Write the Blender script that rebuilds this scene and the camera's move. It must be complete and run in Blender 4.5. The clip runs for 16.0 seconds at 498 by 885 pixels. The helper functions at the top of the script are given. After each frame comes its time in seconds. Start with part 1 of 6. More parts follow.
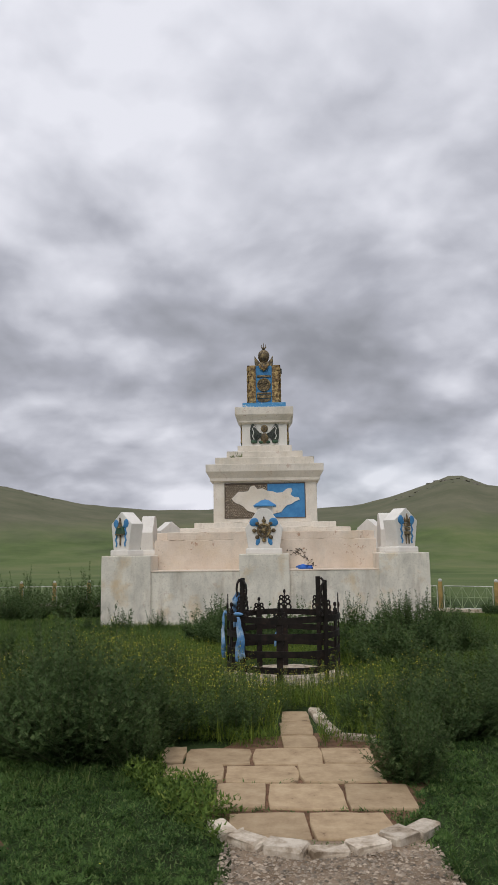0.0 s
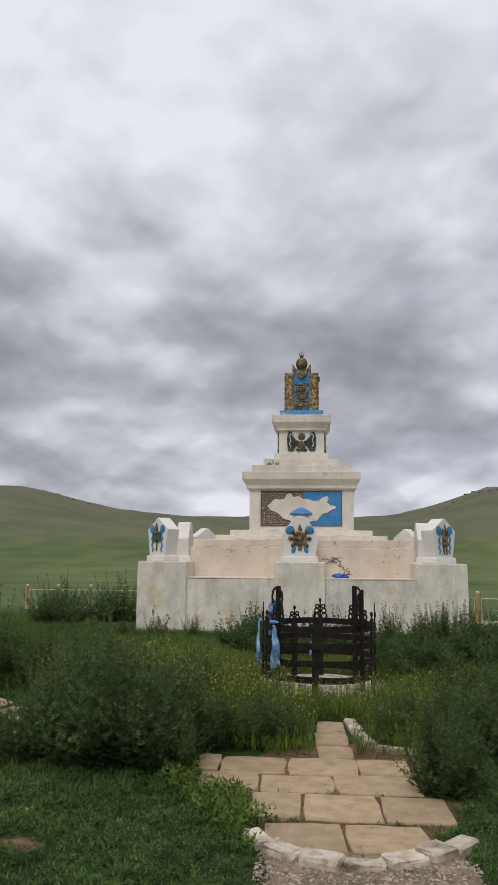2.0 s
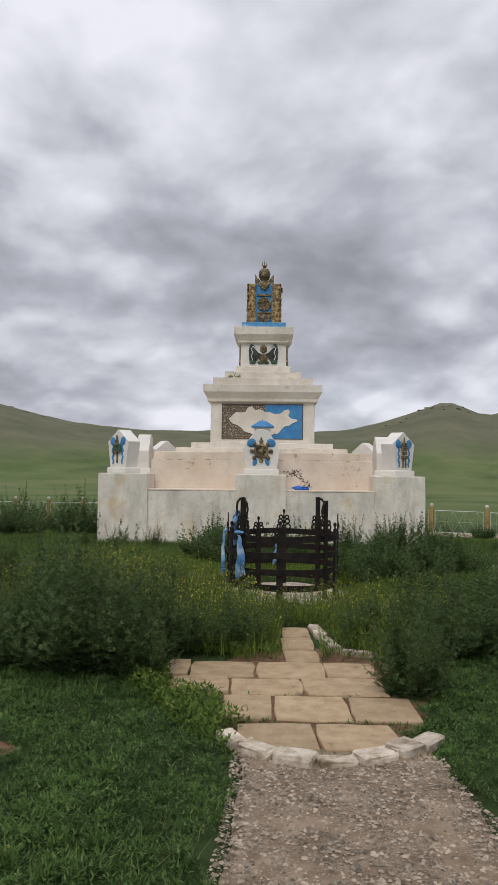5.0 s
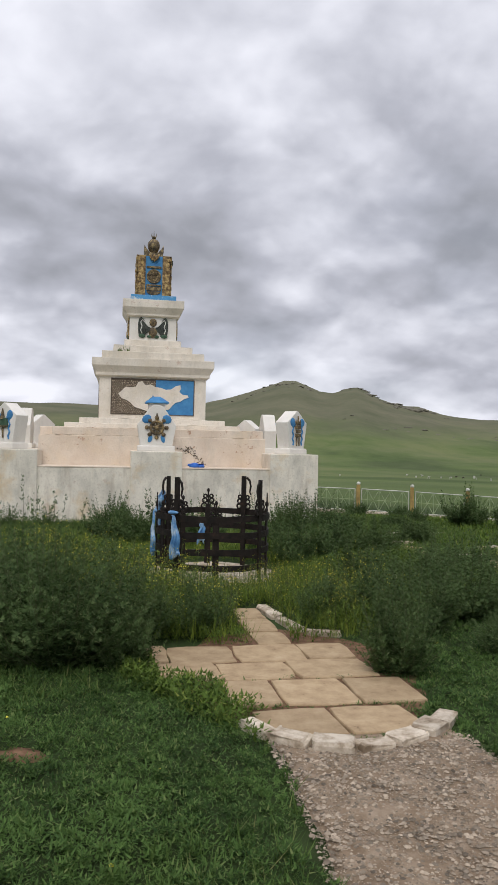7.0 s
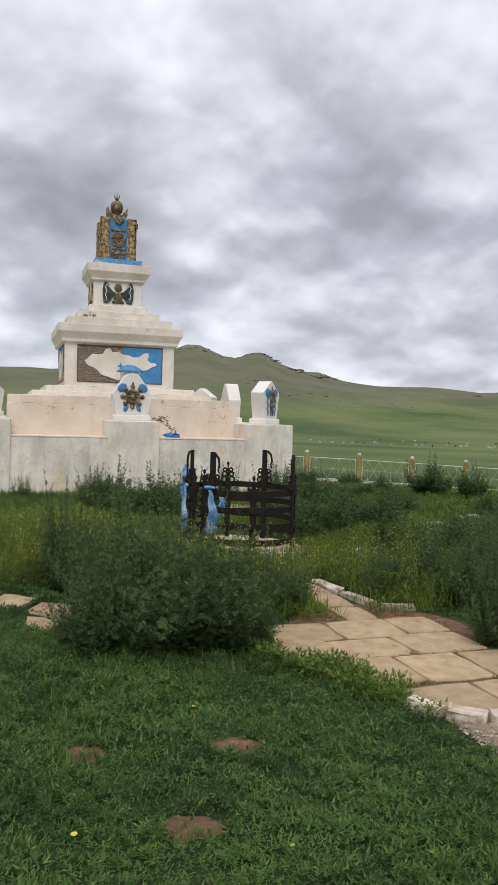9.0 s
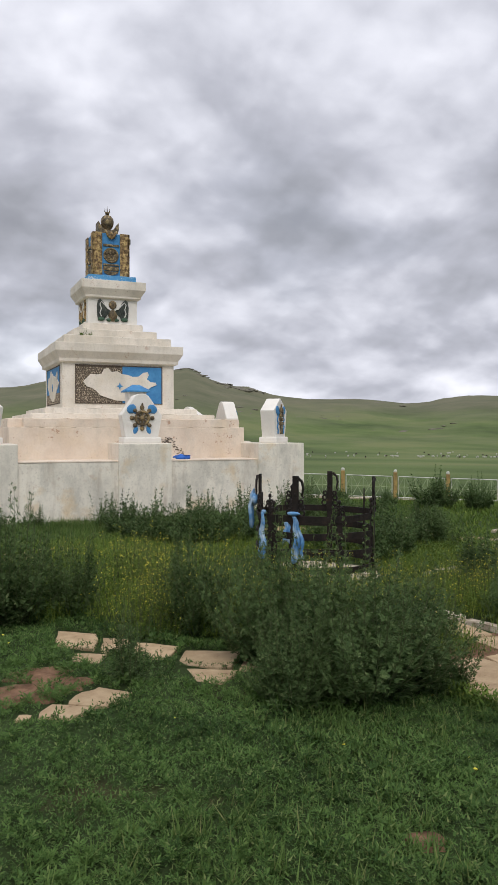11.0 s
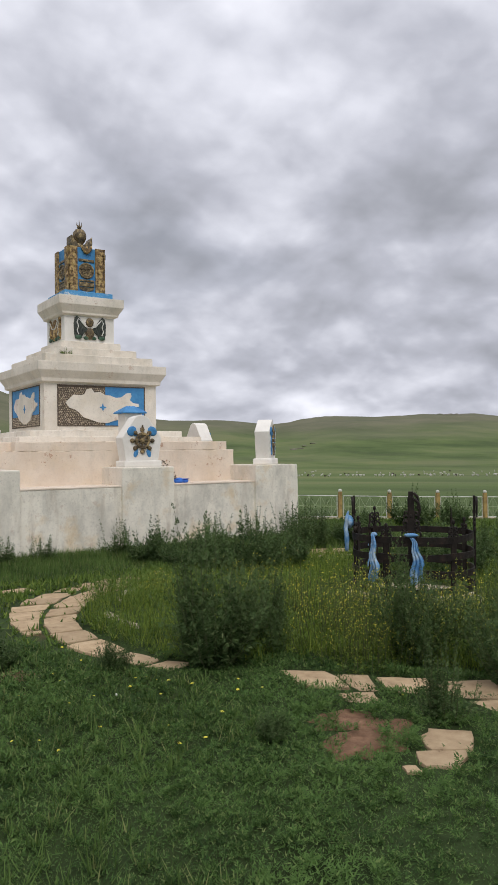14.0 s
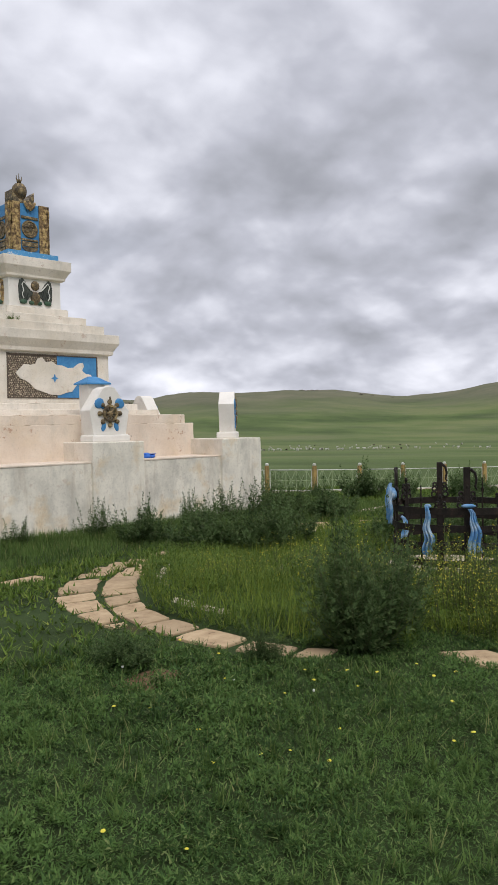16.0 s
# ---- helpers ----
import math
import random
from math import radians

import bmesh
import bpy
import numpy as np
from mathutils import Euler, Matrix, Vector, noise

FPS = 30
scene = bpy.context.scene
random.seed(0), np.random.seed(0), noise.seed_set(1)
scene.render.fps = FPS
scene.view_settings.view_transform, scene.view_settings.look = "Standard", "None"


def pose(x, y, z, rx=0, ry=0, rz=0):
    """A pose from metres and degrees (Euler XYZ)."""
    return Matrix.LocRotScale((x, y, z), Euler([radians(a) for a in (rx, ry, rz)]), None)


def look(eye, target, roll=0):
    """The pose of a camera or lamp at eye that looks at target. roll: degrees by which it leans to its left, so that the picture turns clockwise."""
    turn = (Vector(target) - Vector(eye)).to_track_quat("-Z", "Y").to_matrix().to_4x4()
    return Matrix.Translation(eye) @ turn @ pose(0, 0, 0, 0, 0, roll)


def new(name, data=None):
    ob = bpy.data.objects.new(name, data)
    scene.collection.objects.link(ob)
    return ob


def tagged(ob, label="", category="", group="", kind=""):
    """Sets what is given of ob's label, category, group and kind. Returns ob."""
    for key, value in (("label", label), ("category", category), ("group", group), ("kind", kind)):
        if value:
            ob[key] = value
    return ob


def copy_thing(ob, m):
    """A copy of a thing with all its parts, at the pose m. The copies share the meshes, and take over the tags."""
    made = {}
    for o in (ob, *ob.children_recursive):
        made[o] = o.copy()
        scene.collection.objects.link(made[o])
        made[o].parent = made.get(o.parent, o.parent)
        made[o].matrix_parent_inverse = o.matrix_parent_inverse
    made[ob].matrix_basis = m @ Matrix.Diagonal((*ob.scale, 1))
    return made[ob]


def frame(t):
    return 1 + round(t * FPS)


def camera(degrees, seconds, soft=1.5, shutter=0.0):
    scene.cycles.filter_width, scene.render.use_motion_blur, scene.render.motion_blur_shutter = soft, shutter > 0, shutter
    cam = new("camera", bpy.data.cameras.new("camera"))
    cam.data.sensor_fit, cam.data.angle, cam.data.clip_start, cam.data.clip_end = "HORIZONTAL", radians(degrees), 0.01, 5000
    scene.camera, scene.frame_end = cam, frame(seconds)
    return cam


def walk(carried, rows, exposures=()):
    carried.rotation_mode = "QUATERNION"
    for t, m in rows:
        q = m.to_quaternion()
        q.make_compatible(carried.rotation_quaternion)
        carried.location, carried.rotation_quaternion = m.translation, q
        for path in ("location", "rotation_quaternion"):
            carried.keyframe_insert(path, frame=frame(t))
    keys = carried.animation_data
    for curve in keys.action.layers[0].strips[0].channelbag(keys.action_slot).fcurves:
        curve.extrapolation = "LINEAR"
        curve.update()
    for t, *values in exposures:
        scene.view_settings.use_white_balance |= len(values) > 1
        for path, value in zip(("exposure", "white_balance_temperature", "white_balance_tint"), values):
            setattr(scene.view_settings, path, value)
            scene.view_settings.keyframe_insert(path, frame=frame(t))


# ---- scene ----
cam = camera(36.0, 16.0)
PATH = [
    (0, (0.303, -15.341, 1.54), (0.229, -13.361, 1.818), -0.7),
    (0.5, (0.291, -15.341, 1.543), (0.196, -13.362, 1.819), -1.2),
    (1, (0.294, -15.323, 1.549), (0.177, -13.348, 1.839), -1.0),
    (1.5, (0.278, -15.354, 1.54), (0.135, -13.381, 1.836), -0.1),
    (2, (0.277, -15.343, 1.541), (0.11, -13.372, 1.838), 0.5),
    (2.5, (0.282, -15.32, 1.544), (0.118, -13.345, 1.817), 0.9),
    (3, (0.289, -15.312, 1.541), (0.172, -13.329, 1.776), 0.5),
    (3.2, (0.288, -15.315, 1.524), (0.192, -13.329, 1.744), 0.4),
    (5.3, (0.099, -15.175, 1.512), (0.064, -13.176, 1.583), 0.8),
    (5.5, (0.046, -15.111, 1.534), (0.035, -13.112, 1.608), 0.8),
    (6, (-0.19, -15.103, 1.543), (-0.084, -13.107, 1.612), 0.8),
    (6.5, (-0.499, -15.075, 1.556), (-0.266, -13.089, 1.593), 0.9),
    (7, (-0.836, -15.014, 1.544), (-0.488, -13.044, 1.561), 1.2),
    (7.5, (-1.237, -14.997, 1.568), (-0.827, -13.039, 1.563), 2.6),
    (8, (-1.542, -14.935, 1.577), (-1.051, -12.996, 1.548), 2.6),
    (8.5, (-1.843, -14.763, 1.594), (-1.272, -12.846, 1.56), 2.2),
    (9, (-2.287, -14.654, 1.626), (-1.688, -12.747, 1.556), 1.6),
    (9.5, (-2.711, -14.451, 1.581), (-2.16, -12.53, 1.489), 0.1),
    (9.7, (-2.82, -14.255, 1.587), (-2.305, -12.324, 1.5), -0.3),
    (11.8, (-4.267, -13.494, 1.715), (-3.322, -11.731, 1.735), -1.0),
    (12, (-4.403, -13.386, 1.707), (-3.44, -11.633, 1.743), -1.6),
    (12.5, (-4.738, -13.09, 1.697), (-3.732, -11.363, 1.762), -2.5),
    (13, (-5.104, -12.794, 1.745), (-4.041, -11.1, 1.757), -2.0),
    (13.5, (-5.46, -12.419, 1.675), (-4.401, -10.722, 1.668), -1.5),
    (14, (-5.874, -12.227, 1.701), (-4.781, -10.552, 1.726), -0.7),
    (14.5, (-6.137, -11.82, 1.675), (-4.925, -10.23, 1.708), -1.8),
    (15, (-6.459, -11.471, 1.715), (-5.16, -9.951, 1.752), -1.8),
    (15.5, (-6.811, -11.137, 1.735), (-5.464, -9.66, 1.758), -1.0),
    (16, (-7.077, -10.636, 1.676), (-5.707, -9.18, 1.633), -1.1),
]
EXPOSURES = [(0, -0.33), (3.2, -0.33), (5.5, -0.22), (7, -0.10), (9, 0.02), (9.7, 0.02), (11.8, -0.02), (12.5, 0.0), (13, 0.02), (14, -0.05), (14.5, -0.03), (15.5, 0.0), (16, 0.02)]
walk(cam, [(t, look(eye, target, roll)) for t, eye, target, roll in PATH], EXPOSURES)

# strengths of the cloud light and of the veiled sun
CLOUD, SUN = 1.06, 1.5
RELIEF = 0.75                       # how strongly the billows are modelled

# ---- world, sun ----
world = bpy.data.worlds.new("overcast_sky")
scene.world = world
world.use_nodes = True
wn, wl = world.node_tree.nodes, world.node_tree.links
wn.clear()


def wnode(kind, **props):
    n = wn.new(kind)
    for k, v in props.items():
        if k == "operation":
            n.operation = v
        elif k == "blend_type":
            n.blend_type = v
        elif k == "data_type":
            n.data_type = v
    return n


SUN_EL, SUN_AZ = 52, 200            # degrees; azimuth clockwise from +y
sky = wn.new("ShaderNodeTexSky")
sky.sky_type = "NISHITA"
sky.sun_disc = False
sky.sun_elevation, sky.sun_rotation = radians(SUN_EL), radians(SUN_AZ)
sky_bg = wn.new("ShaderNodeBackground")
sky_bg.inputs["Strength"].default_value = 0.1
wl.new(sky.outputs[0], sky_bg.inputs["Color"])

# cloud deck: the view direction projected on a flat layer, so that clouds close up towards the horizon
tc = wn.new("ShaderNodeTexCoord")
sep = wn.new("ShaderNodeSeparateXYZ")
wl.new(tc.outputs["Generated"], sep.inputs[0])
zc = wnode("ShaderNodeMath", operation="MAXIMUM")
wl.new(sep.outputs["Z"], zc.inputs[0])
zc.inputs[1].default_value = 0.0
za = wnode("ShaderNodeMath", operation="ADD")
wl.new(zc.outputs[0], za.inputs[0])
za.inputs[1].default_value = 0.46
comb = wn.new("ShaderNodeCombineXYZ")
for axis in ("X", "Y"):
    dv = wnode("ShaderNodeMath", operation="DIVIDE")
    wl.new(sep.outputs[axis], dv.inputs[0])
    wl.new(za.outputs[0], dv.inputs[1])
    wl.new(dv.outputs[0], comb.inputs[axis])
comb.inputs["Z"].default_value = 3.7


# the layer's coordinates are bent by a slow swirl, so that the cloud edges curl
swirl = wn.new("ShaderNodeTexNoise")
swirl.inputs["Scale"].default_value, swirl.inputs["Detail"].default_value = 3.0, 4
wl.new(comb.outputs[0], swirl.inputs["Vector"])
bend = wn.new("ShaderNodeVectorMath")
bend.operation = "MULTIPLY_ADD"
wl.new(swirl.outputs["Color"], bend.inputs[0])
bend.inputs[1].default_value = (0.10, 0.10, 0.0)
wl.new(comb.outputs[0], bend.inputs[2])


def cloud_noise(scale, detail, rough, warp, offset, stretch=1.0):
    m = wn.new("ShaderNodeMapping")
    m.inputs["Location"].default_value = offset
    m.inputs["Scale"].default_value = (stretch, stretch, 1)
    wl.new(bend.outputs[0], m.inputs["Vector"])
    n = wn.new("ShaderNodeTexNoise")
    n.inputs["Scale"].default_value = scale
    n.inputs["Detail"].default_value = detail
    n.inputs["Roughness"].default_value = rough
    n.inputs["Distortion"].default_value = warp
    wl.new(m.outputs[0], n.inputs["Vector"])
    return n.outputs["Fac"]


def cloud_cells(offset, stretch=1.0):
    """Billows: rounded cells at several sizes."""
    m = wn.new("ShaderNodeMapping")
    m.inputs["Location"].default_value = offset
    m.inputs["Scale"].default_value = (stretch, stretch, 1)
    wl.new(bend.outputs[0], m.inputs["Vector"])
    v = wn.new("ShaderNodeTexVoronoi")
    v.feature = "SMOOTH_F1"
    v.inputs["Scale"].default_value = 4.6
    v.inputs["Detail"].default_value = 3.0
    v.inputs["Roughness"].default_value = 0.5
    v.inputs["Smoothness"].default_value = 0.7
    wl.new(m.outputs[0], v.inputs["Vector"])
    return v.outputs["Distance"]


def wmix(a, b, fac):
    m = wn.new("ShaderNodeMath")
    m.operation = "MULTIPLY_ADD"
    wl.new(a, m.inputs[0])
    m.inputs[1].default_value = fac
    wl.new(b, m.inputs[2])
    return m.outputs[0]


big = cloud_noise(1.5, 3, 0.45, 0.0, (2.1, 0.35, 0))
mid = cloud_noise(3.6, 6, 0.47, 0.0, (0.4, 5.2, 1.0))
low = cloud_noise(3.6, 6, 0.47, 0.0, (0.4, 5.2, 1.0), 1.03)
cells = cloud_cells((3.3, 1.4, 0.0))
half = wnode("ShaderNodeMath", operation="MULTIPLY")
wl.new(big, half.inputs[0])
half.inputs[1].default_value = 0.60
dens = wmix(mid, half.outputs[0], 0.32 + RELIEF)
# billow tops face the light, their undersides are dull
dens = wmix(low, dens, -RELIEF)
dens = wmix(cells, dens, -0.34)
lift_b = wnode("ShaderNodeMath", operation="ADD")
wl.new(dens, lift_b.inputs[0])
lift_b.inputs[1].default_value = 0.54
dens = lift_b.outputs[0]
# the deck is thinner overhead and opens to a bright gap low over the hills
el = wn.new("ShaderNodeValToRGB")
wl.new(sep.outputs["Z"], el.inputs[0])
cr = el.color_ramp
cr.interpolation = "EASE"
cr.elements[0].position, cr.elements[0].color = 0.0, (0.50, 0.50, 0.50, 1)
cr.elements[1].position, cr.elements[1].color = 0.62, (0.74, 0.74, 0.74, 1)
for p, v in ((0.06, 0.64), (0.12, 0.56), (0.22, 0.46), (0.34, 0.55), (0.48, 0.66)):
    e = cr.elements.new(p)
    e.color = (v, v, v, 1)
bright = wnode("ShaderNodeMath", operation="ADD")
wl.new(dens, bright.inputs[0])
wl.new(el.outputs[0], bright.inputs[1])
ramp = wn.new("ShaderNodeValToRGB")
rr = ramp.color_ramp
rr.elements[0].position, rr.elements[0].color = 0.0, (0.265, 0.275, 0.318, 1)
rr.elements[1].position, rr.elements[1].color = 1.0, (0.945, 0.955, 1.04, 1)
scale_b = wnode("ShaderNodeMapRange")
scale_b.inputs["From Min"].default_value = 0.87
scale_b.inputs["From Max"].default_value = 1.52
wl.new(bright.outputs[0], scale_b.inputs["Value"])
wl.new(scale_b.outputs[0], ramp.inputs[0])
for p, c in ((0.25, (0.36, 0.372, 0.42, 1)), (0.5, (0.50, 0.513, 0.585, 1)), (0.75, (0.725, 0.738, 0.82, 1))):
    e = rr.elements.new(p)
    e.color = c
cloud_bg = wn.new("ShaderNodeBackground")
cloud_bg.inputs["Strength"].default_value = CLOUD
wl.new(ramp.outputs[0], cloud_bg.inputs["Color"])
cover = wn.new("ShaderNodeMapRange")
cover.inputs["From Min"].default_value = 0.58
cover.inputs["From Max"].default_value = 0.72
cover.inputs["To Min"].default_value = 1.0
cover.inputs["To Max"].default_value = 0.85
wl.new(cloud_noise(0.8, 4, 0.55, 0.2, (6.3, 1.1, 0)), cover.inputs["Value"])
mixw = wn.new("ShaderNodeMixShader")
wl.new(cover.outputs[0], mixw.inputs[0])
wl.new(sky_bg.outputs[0], mixw.inputs[1])
wl.new(cloud_bg.outputs[0], mixw.inputs[2])
outw = wn.new("ShaderNodeOutputWorld")
wl.new(mixw.outputs[0], outw.inputs[0])

sun_data = bpy.data.lights.new("sun", "SUN")
sun_data.energy, sun_data.angle, sun_data.color = SUN, radians(25), (1.0, 0.96, 0.9)
sun = new("sun", sun_data)
sun.matrix_world = pose(0, 0, 60, 90 - SUN_EL, 0, 180 - SUN_AZ)
sun.matrix_world = look((math.sin(radians(SUN_AZ)) * 60, math.cos(radians(SUN_AZ)) * 60, 60 * math.tan(radians(SUN_EL))), (0, 0, 0))

# ---- materials ----
def material(name, rough=0.8, metal=0.0, spec=0.3):
    m = bpy.data.materials.new(name)
    m.use_nodes = True
    b = m.node_tree.nodes["Principled BSDF"]
    b.inputs["Roughness"].default_value = rough
    b.inputs["Metallic"].default_value = metal
    b.inputs["Specular IOR Level"].default_value = spec
    return m, m.node_tree.nodes, m.node_tree.links, b


def mat_noise(nodes, links, scale, detail=5, rough=0.6, stretch=(1, 1, 1), generated=False):
    t = nodes.new("ShaderNodeTexCoord") if generated else nodes.new("ShaderNodeNewGeometry")
    mp = nodes.new("ShaderNodeMapping")
    mp.inputs["Scale"].default_value = stretch
    links.new(t.outputs["Generated" if generated else "Position"], mp.inputs["Vector"])
    n = nodes.new("ShaderNodeTexNoise")
    n.inputs["Scale"].default_value = scale
    n.inputs["Detail"].default_value = detail
    n.inputs["Roughness"].default_value = rough
    links.new(mp.outputs[0], n.inputs["Vector"])
    return n.outputs["Fac"]


def mat_ramp(nodes, links, fac, stops):
    r = nodes.new("ShaderNodeValToRGB")
    links.new(fac, r.inputs[0])
    e = r.color_ramp.elements
    e[0].position, e[0].color = stops[0][0], (*stops[0][1], 1)
    e[1].position, e[1].color = stops[-1][0], (*stops[-1][1], 1)
    for p, c in stops[1:-1]:
        k = e.new(p)
        k.color = (*c, 1)
    return r.outputs[0]


def mat_mix(nodes, links, fac, a, b, blend="MIX"):
    m = nodes.new("ShaderNodeMix")
    m.data_type, m.blend_type = "RGBA", blend
    if isinstance(fac, (int, float)):
        m.inputs[0].default_value = fac
    else:
        links.new(fac, m.inputs[0])
    for sock, v in ((m.inputs[6], a), (m.inputs[7], b)):
        if isinstance(v, tuple):
            sock.default_value = (*v, 1)
        else:
            links.new(v, sock)
    return m.outputs[2]


def mat_bump(nodes, links, bsdf, fac, strength, dist=0.02):
    b = nodes.new("ShaderNodeBump")
    b.inputs["Strength"].default_value = strength
    b.inputs["Distance"].default_value = dist
    links.new(fac, b.inputs["Height"])
    links.new(b.outputs[0], bsdf.inputs["Normal"])


def limewash(name, tint, grey, stain, chips, yellow):
    """Old whitewash over cement: grey clouds and smears, brown run-off, ochre damp stains, chips down to the plaster."""
    m, n, l, b = material(name, 0.88, spec=0.15)
    c = mat_ramp(n, l, mat_noise(n, l, 1.3, 7, 0.66), [(0.38, grey), (0.55, tint), (0.68, tuple(min(0.88, 1.06 * v) for v in tint))])
    smear = mat_noise(n, l, 2.3, 6, 0.68, (1.3, 1.3, 0.55))
    c = mat_mix(n, l, mat_ramp(n, l, smear, [(0.50, (0, 0, 0)), (0.62, (0.45 * stain,) * 3), (0.76, (stain,) * 3)]), c, (0.45, 0.43, 0.375))
    streak = mat_noise(n, l, 2.6, 6, 0.62, (1.7, 1.7, 0.3))
    c = mat_mix(n, l, mat_ramp(n, l, streak, [(0.57, (0, 0, 0)), (0.76, (0.7 * stain,) * 3)]), c, (0.44, 0.36, 0.27))
    damp = mat_noise(n, l, 1.9, 5, 0.6)
    c = mat_mix(n, l, mat_ramp(n, l, damp, [(0.54, (0, 0, 0)), (0.70, (0.9 * yellow,) * 3)]), c, (0.66, 0.50, 0.29))
    fine = mat_noise(n, l, 26, 6, 0.7)
    c = mat_mix(n, l, mat_ramp(n, l, fine, [(0.36, (0.4 * stain,) * 3), (0.47, (0, 0, 0))]), c, (0.42, 0.38, 0.33))
    chip = mat_noise(n, l, 3.6, 10, 0.78)
    c = mat_mix(n, l, mat_ramp(n, l, chip, [(0.60, (0, 0, 0)), (0.625, (chips,) * 3)]), c, (0.47, 0.31, 0.22))
    deep = mat_noise(n, l, 7.5, 9, 0.75)
    c = mat_mix(n, l, mat_ramp(n, l, deep, [(0.655, (0, 0, 0)), (0.68, (chips,) * 3)]), c, (0.20, 0.15, 0.12))
    l.new(c, b.inputs["Base Color"])
    mat_bump(n, l, b, mat_noise(n, l, 22, 8, 0.7), 0.45, 0.015)
    return m


def plain(name, stops, scale=6, rough=0.7, metal=0.0, bump=0.3, bump_scale=30, detail=6, spec=0.3, island=0.0):
    m, n, l, b = material(name, rough, metal, spec)
    c = mat_ramp(n, l, mat_noise(n, l, scale, detail, 0.65), stops)
    if island:
        g = n.new("ShaderNodeNewGeometry")
        hsv = n.new("ShaderNodeHueSaturation")
        mr = n.new("ShaderNodeMapRange")
        mr.inputs["To Min"].default_value, mr.inputs["To Max"].default_value = 1 - island, 1 + island
        l.new(g.outputs["Random Per Island"], mr.inputs["Value"])
        l.new(mr.outputs[0], hsv.inputs["Value"])
        l.new(c, hsv.inputs["Color"])
        c = hsv.outputs[0]
    l.new(c, b.inputs["Base Color"])
    if bump:
        mat_bump(n, l, b, mat_noise(n, l, bump_scale, 6, 0.7), bump, 0.01)
    return m


def piece(name, stops, scale, vary, rough=0.85, bump=0.5):
    """Like plain(), with each object a little lighter or darker than the next."""
    m, n, l, b = material(name, rough, spec=0.25)
    c = mat_ramp(n, l, mat_noise(n, l, scale, 7, 0.68), stops)
    o = n.new("ShaderNodeObjectInfo")
    hsv = n.new("ShaderNodeHueSaturation")
    mr = n.new("ShaderNodeMapRange")
    mr.inputs["To Min"].default_value, mr.inputs["To Max"].default_value = 1 - vary, 1 + vary
    l.new(o.outputs["Random"], mr.inputs["Value"])
    l.new(mr.outputs[0], hsv.inputs["Value"])
    l.new(c, hsv.inputs["Color"])
    l.new(hsv.outputs[0], b.inputs["Base Color"])
    mat_bump(n, l, b, mat_noise(n, l, 40, 7, 0.7), bump, 0.01)
    return m


def foliage(name, dark, light, dry, rough=0.72):
    """Leaf colour that differs from leaf to leaf and from plant to plant, with a little light let through."""
    m, n, l, b = material(name, rough, spec=0.12)
    g = n.new("ShaderNodeNewGeometry")
    c = mat_ramp(n, l, g.outputs["Random Per Island"], [(0.0, dark), (0.82, light), (1.0, dry)])
    patch = mat_noise(n, l, 1.7, 6, 0.68)
    c = mat_mix(n, l, mat_ramp(n, l, patch, [(0.46, (0, 0, 0)), (0.66, (0.65, 0.65, 0.65))]), c, tuple(1.15 * v for v in light))
    c = mat_mix(n, l, mat_ramp(n, l, patch, [(0.34, (0.6, 0.6, 0.6)), (0.46, (0, 0, 0))]), c, tuple(0.85 * v for v in dark))
    l.new(c, b.inputs["Base Color"])
    tr = n.new("ShaderNodeBsdfTranslucent")
    l.new(c, tr.inputs["Color"])
    mx = n.new("ShaderNodeMixShader")
    mx.inputs[0].default_value = 0.3
    l.new(b.outputs[0], mx.inputs[1])
    l.new(tr.outputs[0], mx.inputs[2])
    l.new(mx.outputs[0], n["Material Output"].inputs["Surface"])
    return m


M_WHITE = limewash("whitewashed plaster", (0.765, 0.705, 0.62), (0.67, 0.61, 0.52), 0.6, 0.55, 0.25)
M_CLEAN = limewash("fresh whitewash", (0.79, 0.76, 0.71), (0.73, 0.70, 0.65), 0.2, 0.12, 0.1)
M_GREY = limewash("weathered grey render", (0.80, 0.755, 0.655), (0.65, 0.615, 0.535), 0.9, 0.3, 0.8)
M_PINK = limewash("worn cream plaster", (0.755, 0.655, 0.55), (0.68, 0.57, 0.465), 0.45, 0.95, 0.25)
M_BLUE = plain("sky blue paint", [(0.35, (0.045, 0.19, 0.42)), (0.65, (0.075, 0.27, 0.52))], 7, 0.6, bump=0.2)
M_BLUE_WORN = plain("worn blue paint", [(0.36, (0.55, 0.58, 0.58)), (0.44, (0.09, 0.30, 0.55)), (0.7, (0.06, 0.23, 0.46))], 11, 0.65)
M_GOLD = plain("flaking gold paint", [(0.38, (0.10, 0.065, 0.035)), (0.49, (0.24, 0.155, 0.07)), (0.57, (0.44, 0.31, 0.13)), (0.72, (0.56, 0.41, 0.19))], 12, 0.6, 0.0)
M_BRONZE = plain("dark gilt relief", [(0.35, (0.055, 0.042, 0.028)), (0.52, (0.15, 0.11, 0.06)), (0.66, (0.42, 0.31, 0.15))], 16, 0.55, 0.0)
M_DARKREL = plain("dark grey relief", [(0.35, (0.025, 0.03, 0.028)), (0.65, (0.075, 0.085, 0.07))], 14, 0.6)
M_GREENREL = plain("dull green relief", [(0.35, (0.03, 0.07, 0.045)), (0.65, (0.07, 0.13, 0.08))], 14, 0.6)
M_WHITELINE = plain("white relief line", [(0.3, (0.55, 0.55, 0.52)), (0.7, (0.75, 0.74, 0.7))], 10, 0.7)
